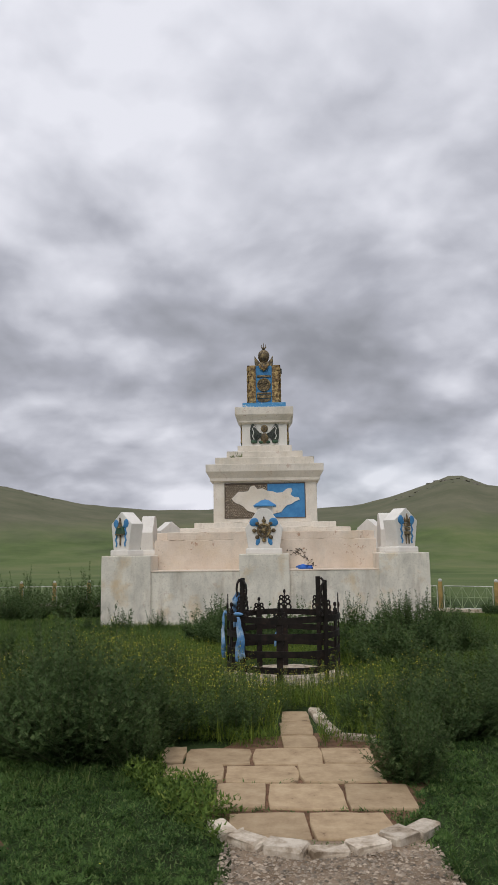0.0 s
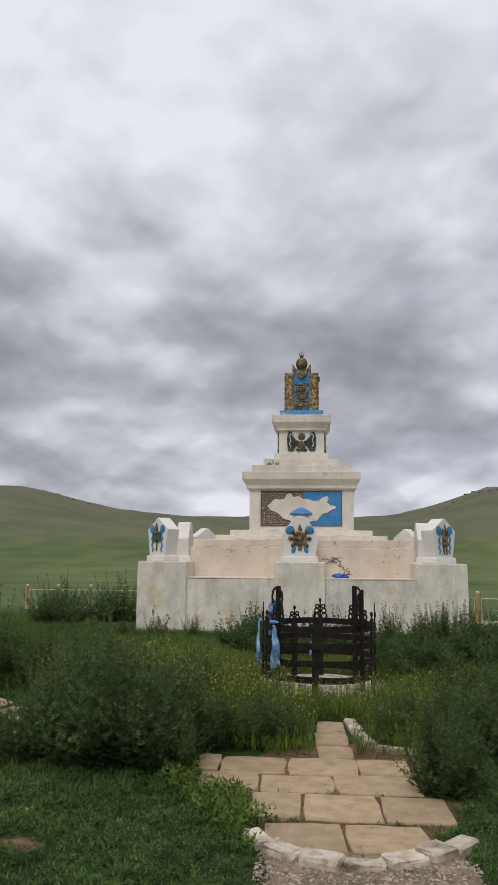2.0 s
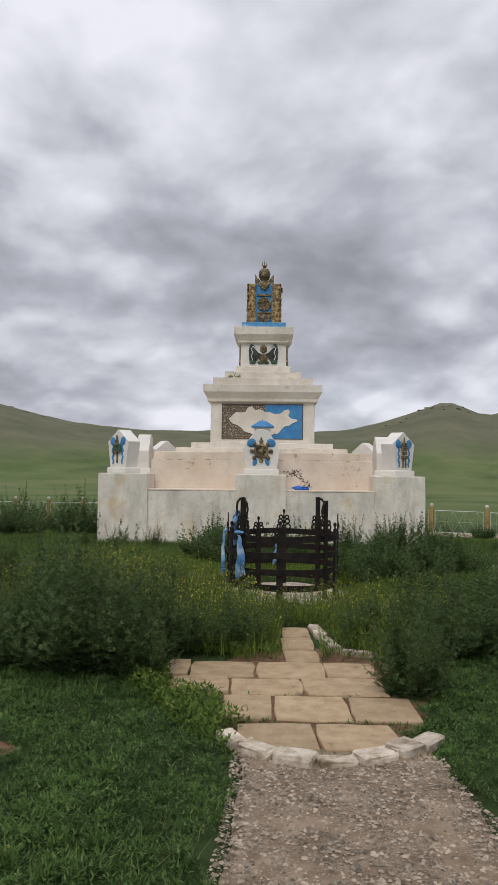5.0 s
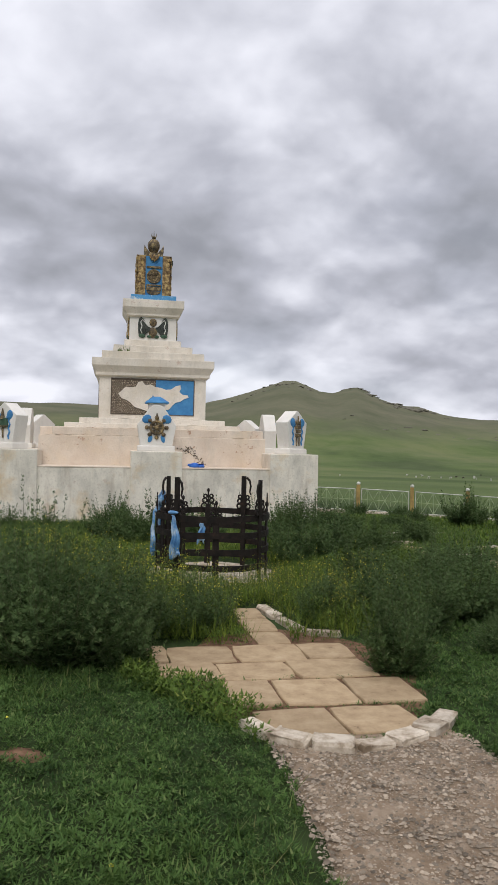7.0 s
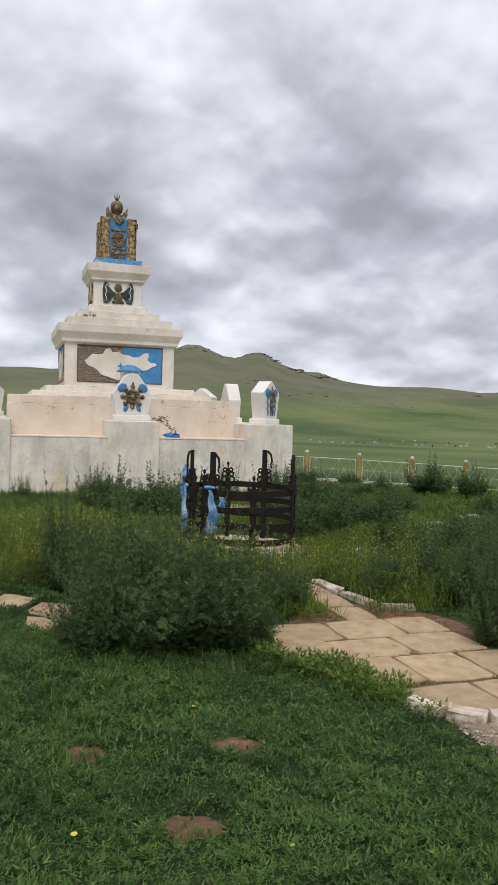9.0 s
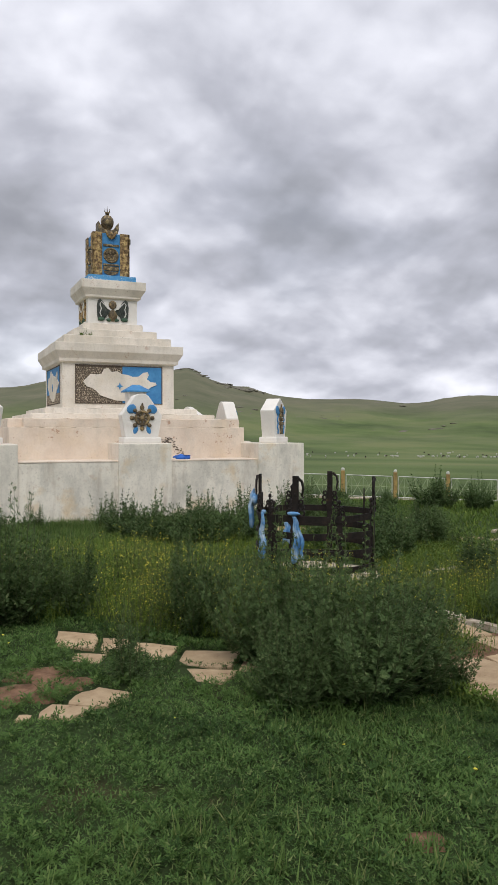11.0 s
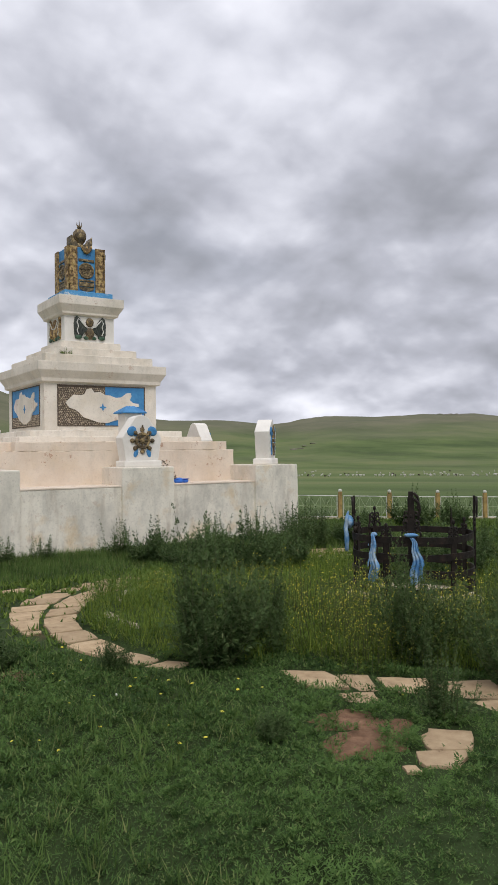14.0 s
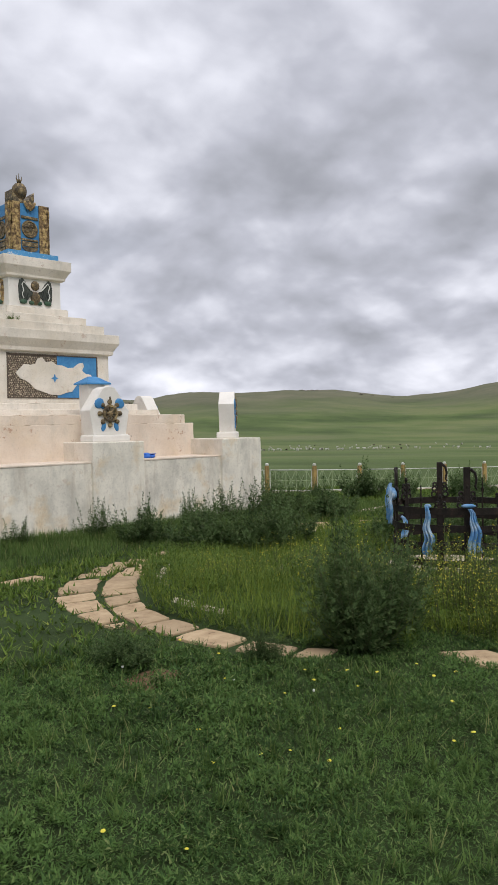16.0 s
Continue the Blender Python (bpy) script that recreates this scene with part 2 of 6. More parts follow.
M_PEBBLE = plain("brown pebbles", [(0.3, (0.25, 0.20, 0.145)), (0.7, (0.44, 0.37, 0.28))], 18, 0.8, island=0.45)
M_MORTAR = plain("dark pebble bed", [(0.3, (0.09, 0.07, 0.055)), (0.7, (0.15, 0.12, 0.09))], 18, 0.9)
M_IRON = plain("rusty dark iron", [(0.35, (0.012, 0.010, 0.009)), (0.6, (0.028, 0.021, 0.017)), (0.75, (0.07, 0.035, 0.02))], 12, 0.6, 0.4, bump=0.4)
M_CLOTH = plain("faded blue silk", [(0.3, (0.05, 0.16, 0.36)), (0.48, (0.11, 0.27, 0.50)), (0.62, (0.36, 0.47, 0.58)), (0.75, (0.52, 0.58, 0.62))], 7, 0.55, bump=0.1)
M_CLOTH2 = plain("bright blue cloth", [(0.3, (0.03, 0.12, 0.55)), (0.7, (0.06, 0.22, 0.70))], 9, 0.6, bump=0.1)
M_SLAB = piece("sandstone coloured paving", [(0.30, (0.18, 0.12, 0.07)), (0.37, (0.35, 0.25, 0.15)), (0.56, (0.44, 0.325, 0.20)), (0.74, (0.50, 0.385, 0.25))], 9, 0.12)
M_KERB = piece("chipped whitewashed kerb", [(0.34, (0.20, 0.15, 0.10)), (0.45, (0.42, 0.345, 0.26)), (0.60, (0.64, 0.565, 0.465))], 8, 0.12)
M_FPOST = plain("weathered yellow ochre paint", [(0.33, (0.22, 0.15, 0.06)), (0.6, (0.42, 0.29, 0.10))], 5, 0.7)
M_FWHITE = plain("dull white paint", [(0.33, (0.42, 0.42, 0.38)), (0.6, (0.62, 0.62, 0.56))], 8, 0.6, bump=0.1)
M_FGREEN = plain("pale green wire", [(0.33, (0.21, 0.27, 0.14)), (0.6, (0.36, 0.42, 0.25))], 8, 0.6, bump=0.1)
M_ROCK = plain("hill rock", [(0.3, (0.11, 0.105, 0.08)), (0.7, (0.19, 0.175, 0.135))], 0.15, 0.9, bump=0)
M_STONE = plain("grey gravel", [(0.3, (0.19, 0.15, 0.108)), (0.7, (0.37, 0.305, 0.235))], 20, 0.85, island=0.6)
M_SHEEP = plain("white fleece", [(0.3, (0.42, 0.41, 0.37)), (0.7, (0.58, 0.56, 0.51))], 8, 0.9, bump=0)
M_SHEEP2 = plain("dark fleece", [(0.3, (0.03, 0.025, 0.02)), (0.7, (0.08, 0.06, 0.05))], 8, 0.9, bump=0)
M_LAWN = foliage("lawn weed leaves", (0.028, 0.064, 0.019), (0.108, 0.190, 0.050), (0.20, 0.24, 0.09))
M_TALL = foliage("tall grass blades", (0.045, 0.085, 0.02), (0.12, 0.19, 0.05), (0.24, 0.24, 0.10))
M_LEAF = foliage("wormwood leaves", (0.030, 0.060, 0.020), (0.102, 0.160, 0.056), (0.18, 0.22, 0.095))
M_LEAF2 = foliage("mustard weed leaves", (0.045, 0.085, 0.018), (0.135, 0.205, 0.040), (0.24, 0.27, 0.06))
M_MUST = foliage("mustard leaves", (0.07, 0.115, 0.018), (0.19, 0.26, 0.045), (0.30, 0.32, 0.06))
M_STEM = plain("green stems", [(0.3, (0.05, 0.07, 0.025)), (0.7, (0.10, 0.12, 0.05))], 10, 0.7, bump=0)
M_YELLOW = plain("yellow petals", [(0.3, (0.58, 0.50, 0.04)), (0.7, (0.70, 0.64, 0.08))], 10, 0.6, bump=0)
M_WPETAL = plain("white seed heads", [(0.3, (0.55, 0.56, 0.52)), (0.7, (0.7, 0.7, 0.66))], 10, 0.7, bump=0)


def ground_material():
    """Soil under the lawn; further off the steppe's thin grass, brown and grey towards the hilltops, with distance haze
    put into the colours.
    """
    m, n, l, b = material("steppe ground", 0.95, spec=0.1)
    g = n.new("ShaderNodeNewGeometry")
    s = n.new("ShaderNodeSeparateXYZ")
    l.new(g.outputs["Position"], s.inputs[0])
    soil = mat_ramp(n, l, mat_noise(n, l, 2.5, 8, 0.7), [(0.32, (0.085, 0.055, 0.035)), (0.66, (0.19, 0.115, 0.07))])
    mossy = mat_ramp(n, l, mat_noise(n, l, 1.3, 6, 0.65), [(0.34, (0.026, 0.046, 0.016)), (0.58, (0.042, 0.072, 0.024))])
    near = mat_mix(n, l, mat_ramp(n, l, mat_noise(n, l, 0.8, 5, 0.6), [(0.24, (0.2, 0.2, 0.2)), (0.36, (0.95, 0.95, 0.95))]), soil, mossy)
    # both colours are lightened and greyed to paint in the haze of distance
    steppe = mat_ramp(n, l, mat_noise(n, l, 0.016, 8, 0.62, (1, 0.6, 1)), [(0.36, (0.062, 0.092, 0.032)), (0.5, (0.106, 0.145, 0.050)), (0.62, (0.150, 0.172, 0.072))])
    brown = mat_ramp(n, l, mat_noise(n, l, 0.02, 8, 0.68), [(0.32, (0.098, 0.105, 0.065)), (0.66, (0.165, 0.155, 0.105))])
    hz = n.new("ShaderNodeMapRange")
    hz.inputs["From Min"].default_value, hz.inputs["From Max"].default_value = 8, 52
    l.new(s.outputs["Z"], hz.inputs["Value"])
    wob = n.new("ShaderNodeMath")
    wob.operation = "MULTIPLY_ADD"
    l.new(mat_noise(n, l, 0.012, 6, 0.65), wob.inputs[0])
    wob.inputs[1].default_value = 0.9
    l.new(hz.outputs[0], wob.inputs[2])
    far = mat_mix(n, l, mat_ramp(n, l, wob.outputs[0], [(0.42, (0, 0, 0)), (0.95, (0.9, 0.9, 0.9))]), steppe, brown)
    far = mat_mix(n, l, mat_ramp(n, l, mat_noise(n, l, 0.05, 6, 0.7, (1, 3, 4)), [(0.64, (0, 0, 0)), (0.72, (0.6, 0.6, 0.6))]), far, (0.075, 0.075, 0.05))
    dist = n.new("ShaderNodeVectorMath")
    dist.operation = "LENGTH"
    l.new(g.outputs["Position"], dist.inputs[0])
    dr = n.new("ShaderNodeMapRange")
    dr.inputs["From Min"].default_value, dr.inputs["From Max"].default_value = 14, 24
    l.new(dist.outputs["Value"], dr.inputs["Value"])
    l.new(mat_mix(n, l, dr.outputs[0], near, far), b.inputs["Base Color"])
    mat_bump(n, l, b, mat_noise(n, l, 18, 8, 0.75), 0.6, 0.03)
    return m


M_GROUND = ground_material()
M_GRAVELBED = plain("gravelly dirt", [(0.3, (0.17, 0.115, 0.072)), (0.5, (0.265, 0.195, 0.132)), (0.7, (0.36, 0.28, 0.205))], 9, 0.95, bump=0.8, bump_scale=60)
M_DIRT = plain("bare red-brown soil", [(0.3, (0.10, 0.055, 0.03)), (0.5, (0.17, 0.095, 0.055)), (0.7, (0.26, 0.15, 0.09))], 14, 0.95, bump=0.8, bump_scale=40)

# ---- mesh helpers ----
def part(name, bm, mat, parent=None, label="", smooth=False):
    """Links a bmesh as one mesh object under a thing or a part."""
    me = bpy.data.meshes.new(name)
    bm.normal_update()
    bm.to_mesh(me)
    bm.free()
    for m in (mat if isinstance(mat, (list, tuple)) else (mat,)):
        me.materials.append(m)
    if smooth:
        me.shade_smooth()
    ob = new(name, me)
    if parent is not None:
        ob.parent = parent
    if label:
        tagged(ob, label)
    return ob


def thing(name, label, category, group="", kind="", at=(0, 0, 0), turn=0):
    ob = new(name)
    ob.empty_display_size = 0.1
    ob.matrix_world = pose(*at, 0, 0, turn)
    return tagged(ob, label, category, group, kind)


def soften(bm, width, segments=2):
    if width:
        bmesh.ops.bevel(bm, geom=list(bm.edges), offset=width, segments=segments, profile=0.6, affect="EDGES", clamp_overlap=True)
    return bm


def box(x0, x1, y0, y1, z0, z1, bevel=0.01, bm=None):
    own = bmesh.new()
    v = [own.verts.new((x, y, z)) for x in (x0, x1) for y in (y0, y1) for z in (z0, z1)]
    for f in ((0, 1, 3, 2), (4, 6, 7, 5), (0, 4, 5, 1), (2, 3, 7, 6), (0, 2, 6, 4), (1, 5, 7, 3)):
        own.faces.new([v[i] for i in f])
    soften(own, bevel)
    return merge(bm, own)


def merge(bm, own):
    if bm is None:
        return own
    me = bpy.data.meshes.new("tmp")
    own.to_mesh(me)
    own.free()
    bm.from_mesh(me)
    bpy.data.meshes.remove(me)
    return bm


def prism(outline, y0, y1, bevel=0.0, bm=None, axis="y"):
    """A flat outline in x and z, given depth along y."""
    own = bmesh.new()
    a = [own.verts.new((x, y0, z)) for x, z in outline]
    b = [own.verts.new((x, y1, z)) for x, z in outline]
    own.faces.new(a)
    own.faces.new(b[::-1])
    k = len(outline)
    for i in range(k):
        own.faces.new((a[i], b[i], b[(i + 1) % k], a[(i + 1) % k]))
    bmesh.ops.recalc_face_normals(own, faces=own.faces)
    soften(own, bevel)
    return merge(bm, own)


def square_stack(levels, bevel=0.012):
    """A square solid round the z axis, from rows of half-width and height."""
    own = bmesh.new()
    rings = []
    for w, z in levels:
        rings.append([own.verts.new((sx * w, sy * w, z)) for sx, sy in ((-1, -1), (1, -1), (1, 1), (-1, 1))])
    own.faces.new(rings[0][::-1])
    own.faces.new(rings[-1])
    for lo, hi in zip(rings, rings[1:]):
        for i in range(4):
            own.faces.new((lo[i], lo[(i + 1) % 4], hi[(i + 1) % 4], hi[i]))
    soften(own, bevel)
    return own


def lathe(profile, seg=20, centre=(0, 0, 0), bm=None):
    own = bmesh.new()
    rings = []
    for r, z in profile:
        rings.append([own.verts.new((centre[0] + r * math.cos(2 * math.pi * i / seg), centre[1] + r * math.sin(2 * math.pi * i / seg), centre[2] + z)) for i in range(seg)])
    own.faces.new(rings[0][::-1])
    own.faces.new(rings[-1])
    for lo, hi in zip(rings, rings[1:]):
        for i in range(seg):
            own.faces.new((lo[i], lo[(i + 1) % seg], hi[(i + 1) % seg], hi[i]))
    return merge(bm, own)


def tube(points, radius, seg=6, bm=None, flat=1.0, taper=None):
    """A bent rod through points; flat squeezes it along y; taper gives the end radius."""
    own = bmesh.new()
    pts = [Vector(p) for p in points]
    rings = []
    for i, p in enumerate(pts):
        d = (pts[min(i + 1, len(pts) - 1)] - pts[max(i - 1, 0)]).normalized()
        side = d.cross(Vector((0, 1, 0.01)))
        side = side.normalized() if side.length > 0.05 else Vector((1, 0, 0))
        up = side.cross(d).normalized()
        f = i / (len(pts) - 1)
        r = radius if taper is None else radius + (taper - radius) * f
        rings.append([own.verts.new(p + side * r * math.cos(2 * math.pi * k / seg) + up * r * flat * math.sin(2 * math.pi * k / seg)) for k in range(seg)])
    own.faces.new(rings[0])
    own.faces.new(rings[-1][::-1])
    for lo, hi in zip(rings, rings[1:]):
        for k in range(seg):
            own.faces.new((lo[k], lo[(k + 1) % seg], hi[(k + 1) % seg], hi[k]))
    bmesh.ops.recalc_face_normals(own, faces=own.faces)
    return merge(bm, own)


def dome(cx, cz, rx, rz, y, depth, bm=None, seg=10, tilt=0.0):
    """A flattened relief boss on a wall that faces -y."""
    own = bmesh.new()
    c, s = math.cos(tilt), math.sin(tilt)
    rings = []
    for f, h in ((1.0, 0.0), (0.86, 0.6), (0.5, 0.92)):
        ring = []
        for i in range(seg):
            a = 2 * math.pi * i / seg
            u, w = rx * f * math.cos(a), rz * f * math.sin(a)
            ring.append(own.verts.new((cx + u * c - w * s, y - depth * h, cz + u * s + w * c)))
        rings.append(ring)
    top = own.verts.new((cx, y - depth, cz))
    for lo, hi in zip(rings, rings[1:]):
        for i in range(seg):
            own.faces.new((lo[i], lo[(i + 1) % seg], hi[(i + 1) % seg], hi[i]))
    for i in range(seg):
        own.faces.new((rings[-1][i], rings[-1][(i + 1) % seg], top))
    return merge(bm, own)


def sheet_object(name, verts, faces, mat, parent=None, smooth=False):
    """One mesh from numpy arrays: verts (n, 3), faces (m, 3 or 4)."""
    me = bpy.data.meshes.new(name)
    verts = np.asarray(verts, dtype=np.float32)
    faces = np.asarray(faces, dtype=np.int32)
    k = faces.shape[1]
    me.vertices.add(len(verts))
    me.vertices.foreach_set("co", verts.ravel())
    me.loops.add(faces.size)
    me.loops.foreach_set("vertex_index", faces.ravel())
    me.polygons.add(len(faces))
    me.polygons.foreach_set("loop_start", np.arange(0, faces.size, k, dtype=np.int32))
    me.update(calc_edges=True)
    for m in (mat if isinstance(mat, (list, tuple)) else (mat,)):
        me.materials.append(m)
    if smooth:
        me.shade_smooth()
    ob = new(name, me)
    if parent is not None:
        ob.parent = parent
    return ob


# ---- ground ----
def smooth01(t):
    t = np.clip(t, 0, 1)
    return t * t * (3 - 2 * t)


def site_height(x, y):
    """Height of the ground near the monument: a slight rise to the west and towards its foot, falling off outside."""
    x, y = np.asarray(x, float), np.asarray(y, float)
    west = 0.17 * smooth01(-x / 3.0) * (1 - 0.85 * smooth01((y + 5.5) / 4.0))
    foot = 0.03 * smooth01((y + 9.0) / 4.0) * smooth01((7.0 - x) / 4.0)
    d = np.hypot(x, y + 5.0)
    fall = 0.026 * np.clip(d - 9.0, 0, 255) + 0.03 * np.clip(x - 7.0, 0, 10)
    return np.maximum(west, foot) - fall - 0.22 * smooth01((y - 0.5) / 5.5)


HILLS = ((-22, 1.75, 4.5), (12.4, 1.72, 3.3), (13.0, 0.32, 0.9), (17.9, 0.50, 0.9), (15.7, -0.22, 0.9), (19.0, 1.0, 2.9), (22.7, 0.22, 0.8), (34.5, -0.18, 1.6), (39, 0.32, 2.2), (46.5, 0.40, 3.6), (54, -0.25, 2.0),
         (62, 0.4, 2.5), (75, 1.0, 7), (95, 0.6, 9), (-38, 1.0, 7), (-60, 0.7, 9), (150, 1.1, 12), (-140, 0.9, 14))


def ground_height(x, y):
    x, y = np.asarray(x, float), np.asarray(y, float)
    d = np.hypot(x, y + 13.0)
    az = np.degrees(np.arctan2(x, y + 13.0))
    deg = 2.15 + 0.78 / (1 + np.exp((az - 22) / 5.0))
    for a, h, w in HILLS:
        deg = deg + h * np.exp(-(((az - a + 180) % 360 - 180) / w) ** 2 / 2)
    ridge = 1000 * np.tan(np.radians(deg)) + 1.6
    rise = smooth01((d - 300) / 700) ** 1.25 * (1 - 0.75 * smooth01((d - 1000) / 800))
    z = site_height(x, y) * (1 - rise) + ridge * rise
    return z


def build_ground():
    cx, cy = 0.0, -8.0
    seg = 400
    radii = [0.0]
    while radii[-1] < 18:
        radii.append(radii[-1] + 0.36)
    while radii[-1] < 2600:
        radii.append(radii[-1] * 1.045)
    radii = np.array(radii[1:])
    a = np.linspace(0, 2 * np.pi, seg, endpoint=False)
    X = cx + np.outer(radii, np.cos(a))
    Y = cy + np.outer(radii, np.sin(a))
    Z = ground_height(X, Y)
    rough = np.array([[noise.fractal((x * 0.011, y * 0.011, 0), 0.9, 2.1, 5) for x, y in zip(rx, ry)] for rx, ry in zip(X[52::1], Y[52::1])])
    D = np.hypot(X, Y + 13)
    Z[52:] += rough * (3.2 * smooth01((D[52:] - 330) / 500))
    small = np.array([[noise.noise((x * 1.3, y * 1.3, 4)) for x, y in zip(rx, ry)] for rx, ry in zip(X[:52], Y[:52])])
    Z[:52] += small * 0.018
    V = np.concatenate([[[cx, cy, float(ground_height(cx, cy))]], np.stack([X, Y, Z], -1).reshape(-1, 3)])
    n = len(radii)
    i = np.arange(n - 1)[:, None] * seg + 1
    j = np.arange(seg)[None, :]
    j2 = (j + 1) % seg
    F = np.stack([i + j, i + seg + j, i + seg + j2, i + j2], -1).reshape(-1, 4)
    F0 = np.array([[0, 1 + k, 1 + (k + 1) % seg, 1 + (k + 1) % seg] for k in range(seg)])
    V = V.tolist()
    me = bpy.data.meshes.new("ground")
    me.from_pydata(V, [], [tuple(q[:3]) for q in F0.tolist()] + [tuple(q) for q in F.tolist()])
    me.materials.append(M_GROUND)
    me.shade_smooth()
    return tagged(new("ground", me), "grassy steppe ground with thin turf, rising to bare hills", "ground", kind="structure")


build_ground()

# ---- monument ----
CY = 3.25                                  # its centre line stands at x = 0, y = CY
monument = thing("monument", "stepped whitewashed monument with tower, carved pillars and blue panels", "monument", at=(0, CY, 0))


def lumpy(bm, amount, scale=1.6, cuts=0):
    """Uneven hand-laid plaster."""
    for v in bm.verts:
        p = v.co * scale
        v.co.x += amount * noise.noise(p + Vector((7, 0, 0)))
        v.co.y += amount * noise.noise(p + Vector((0, 9, 0)))
        v.co.z += amount * 0.6 * noise.noise(p + Vector((0, 0, 5)))
    return bm


def cut_up(bm, times, size=0.28):
    for _ in range(times):
        long = [e for e in bm.edges if e.calc_length() > size]
        if not long:
            break
        bmesh.ops.subdivide_edges(bm, edges=long, cuts=1, use_grid_fill=True)
    return bm


def chipped(bm):
    """Worn masonry: wavy faces, and edges knocked back here and there."""
    bm.normal_update()
    lumpy(bm, 0.011, 1.6)
    for v in bm.verts:
        k = noise.noise(v.co * 9.0) + 0.6 * noise.noise(v.co * 21.0)
        edge = max(abs(v.normal.x), abs(v.normal.y), abs(v.normal.z)) < 0.97
        if k > 0.1 and edge:
            v.co -= v.normal * min(0.03, 0.07 * (k - 0.1))
    return bm


# base: four walls between pedestals, and the filled core with its ledge
def quarter(k):
    return Matrix.Rotation(math.pi / 2 * k, 4, "Z")


for k in range(4):
    for s in (-1, 1):
        bm = box(s * 1.38 - 0.90, s * 1.38 + 0.90, -3.19, -2.9, -0.45, 1.12, 0.012)
        w = part("base_wall", lumpy(cut_up(bm, 3), 0.012), M_GREY, monument, "weathered grey rendered base wall")
        w.matrix_local = quarter(k)
        bm = box(s * 1.38 - 0.90, s * 1.38 + 0.90, -3.196, -2.3, 1.12, 1.15, 0.01)
        c = part("coping", lumpy(cut_up(bm, 3), 0.006), M_PINK, monument)
        c.matrix_local = quarter(k)
    # pedestal in the middle of this side
    bm = box(-0.5, 0.5, -3.25, -2.3, -0.45, 1.46, 0.018)
    p = part("pedestal", lumpy(cut_up(bm, 3), 0.010), [M_GREY, M_WHITE], monument, "grey rendered pedestal block")
    p.matrix_local = quarter(k)
    # corner pedestal
    bm = box(2.255, 3.25, -3.25, -2.255, -0.45, 1.455, 0.02)
    p = part("pedestal", lumpy(cut_up(bm, 3), 0.010), [M_GREY, M_WHITE], monument, "grey rendered pedestal block")
    p.matrix_local = quarter(k)
for ob in monument.children:
    if ob.name.startswith("pedestal"):
        for f in ob.data.polygons:
            if f.normal.y > -0.5 and f.center.y > -3.2 and f.center.z > 1.0 and abs(f.center.x) < 3.2:
                f.material_index = 1
core = square_stack([(2.6, -0.3), (2.6, 1.13)], 0)
part("core", core, M_PINK, monument)
for i, (w, z0, z1, mat) in enumerate(((2.33, 1.1, 1.76, M_PINK), (2.30, 1.0, 1.93, M_PINK), (1.86, 1.9, 2.03, M_WHITE), (1.57, 2.0, 2.15, M_WHITE))):
    if i == 1:
        # the upper tread stands flush with the front faces but steps in at the corners
        for k in range(4):
            bm = box(-2.065, 2.065, -2.325, -1.5, 1.75, 1.925, 0.015)
            st = part("step", chipped(cut_up(bm, 6, 0.12)), mat, monument)
            st.matrix_local = quarter(k)
        continue
    bm = square_stack([(w, z0), (w, z1)], 0.014)
    part("step", chipped(cut_up(bm, 6, 0.12)), mat, monument, "chipped cream plaster step")

# tower
bm = square_stack([(1.175, 2.12), (1.175, 3.09)], 0.01)
tower_body = part("tower_body", lumpy(cut_up(bm, 2), 0.005), M_WHITE, monument, "whitewashed tower body with recessed panels")
part("cornice", lumpy(cut_up(square_stack([(1.195, 3.08), (1.245, 3.10), (1.25, 3.165), (1.335, 3.31), (1.335, 3.475)], 0.008), 2), 0.006), M_WHITE, monument, "flared whitewashed cornice with chipped edge")
for w, z0, z1 in ((1.13, 3.47, 3.65), (0.885, 3.64, 3.82), (0.64, 3.81, 3.985)):
    part("step", chipped(cut_up(square_stack([(w, z0), (w, z1)], 0.014), 6, 0.07)), M_WHITE, monument)
part("upper_body", lumpy(cut_up(square_stack([(0.535, 3.97), (0.535, 4.56)], 0.01), 1), 0.006), M_CLEAN, monument, "small whitewashed upper body")
part("cornice", lumpy(cut_up(square_stack([(0.55, 4.52), (0.605, 4.55), (0.61, 4.59), (0.695, 4.73), (0.695, 4.905)], 0.008), 1), 0.005), M_WHITE, monument, "flared whitewashed upper cornice")
blue_plinth = part("blue_plinth", square_stack([(0.52, 4.9), (0.52, 5.04)], 0.01), M_BLUE_WORN, monument, "worn blue painted plinth")
block = part("emblem_block", square_stack([(0.375, 5.03), (0.375, 5.975)], 0.012), M_BLUE, monument, "blue block with flaking gold corner posts")


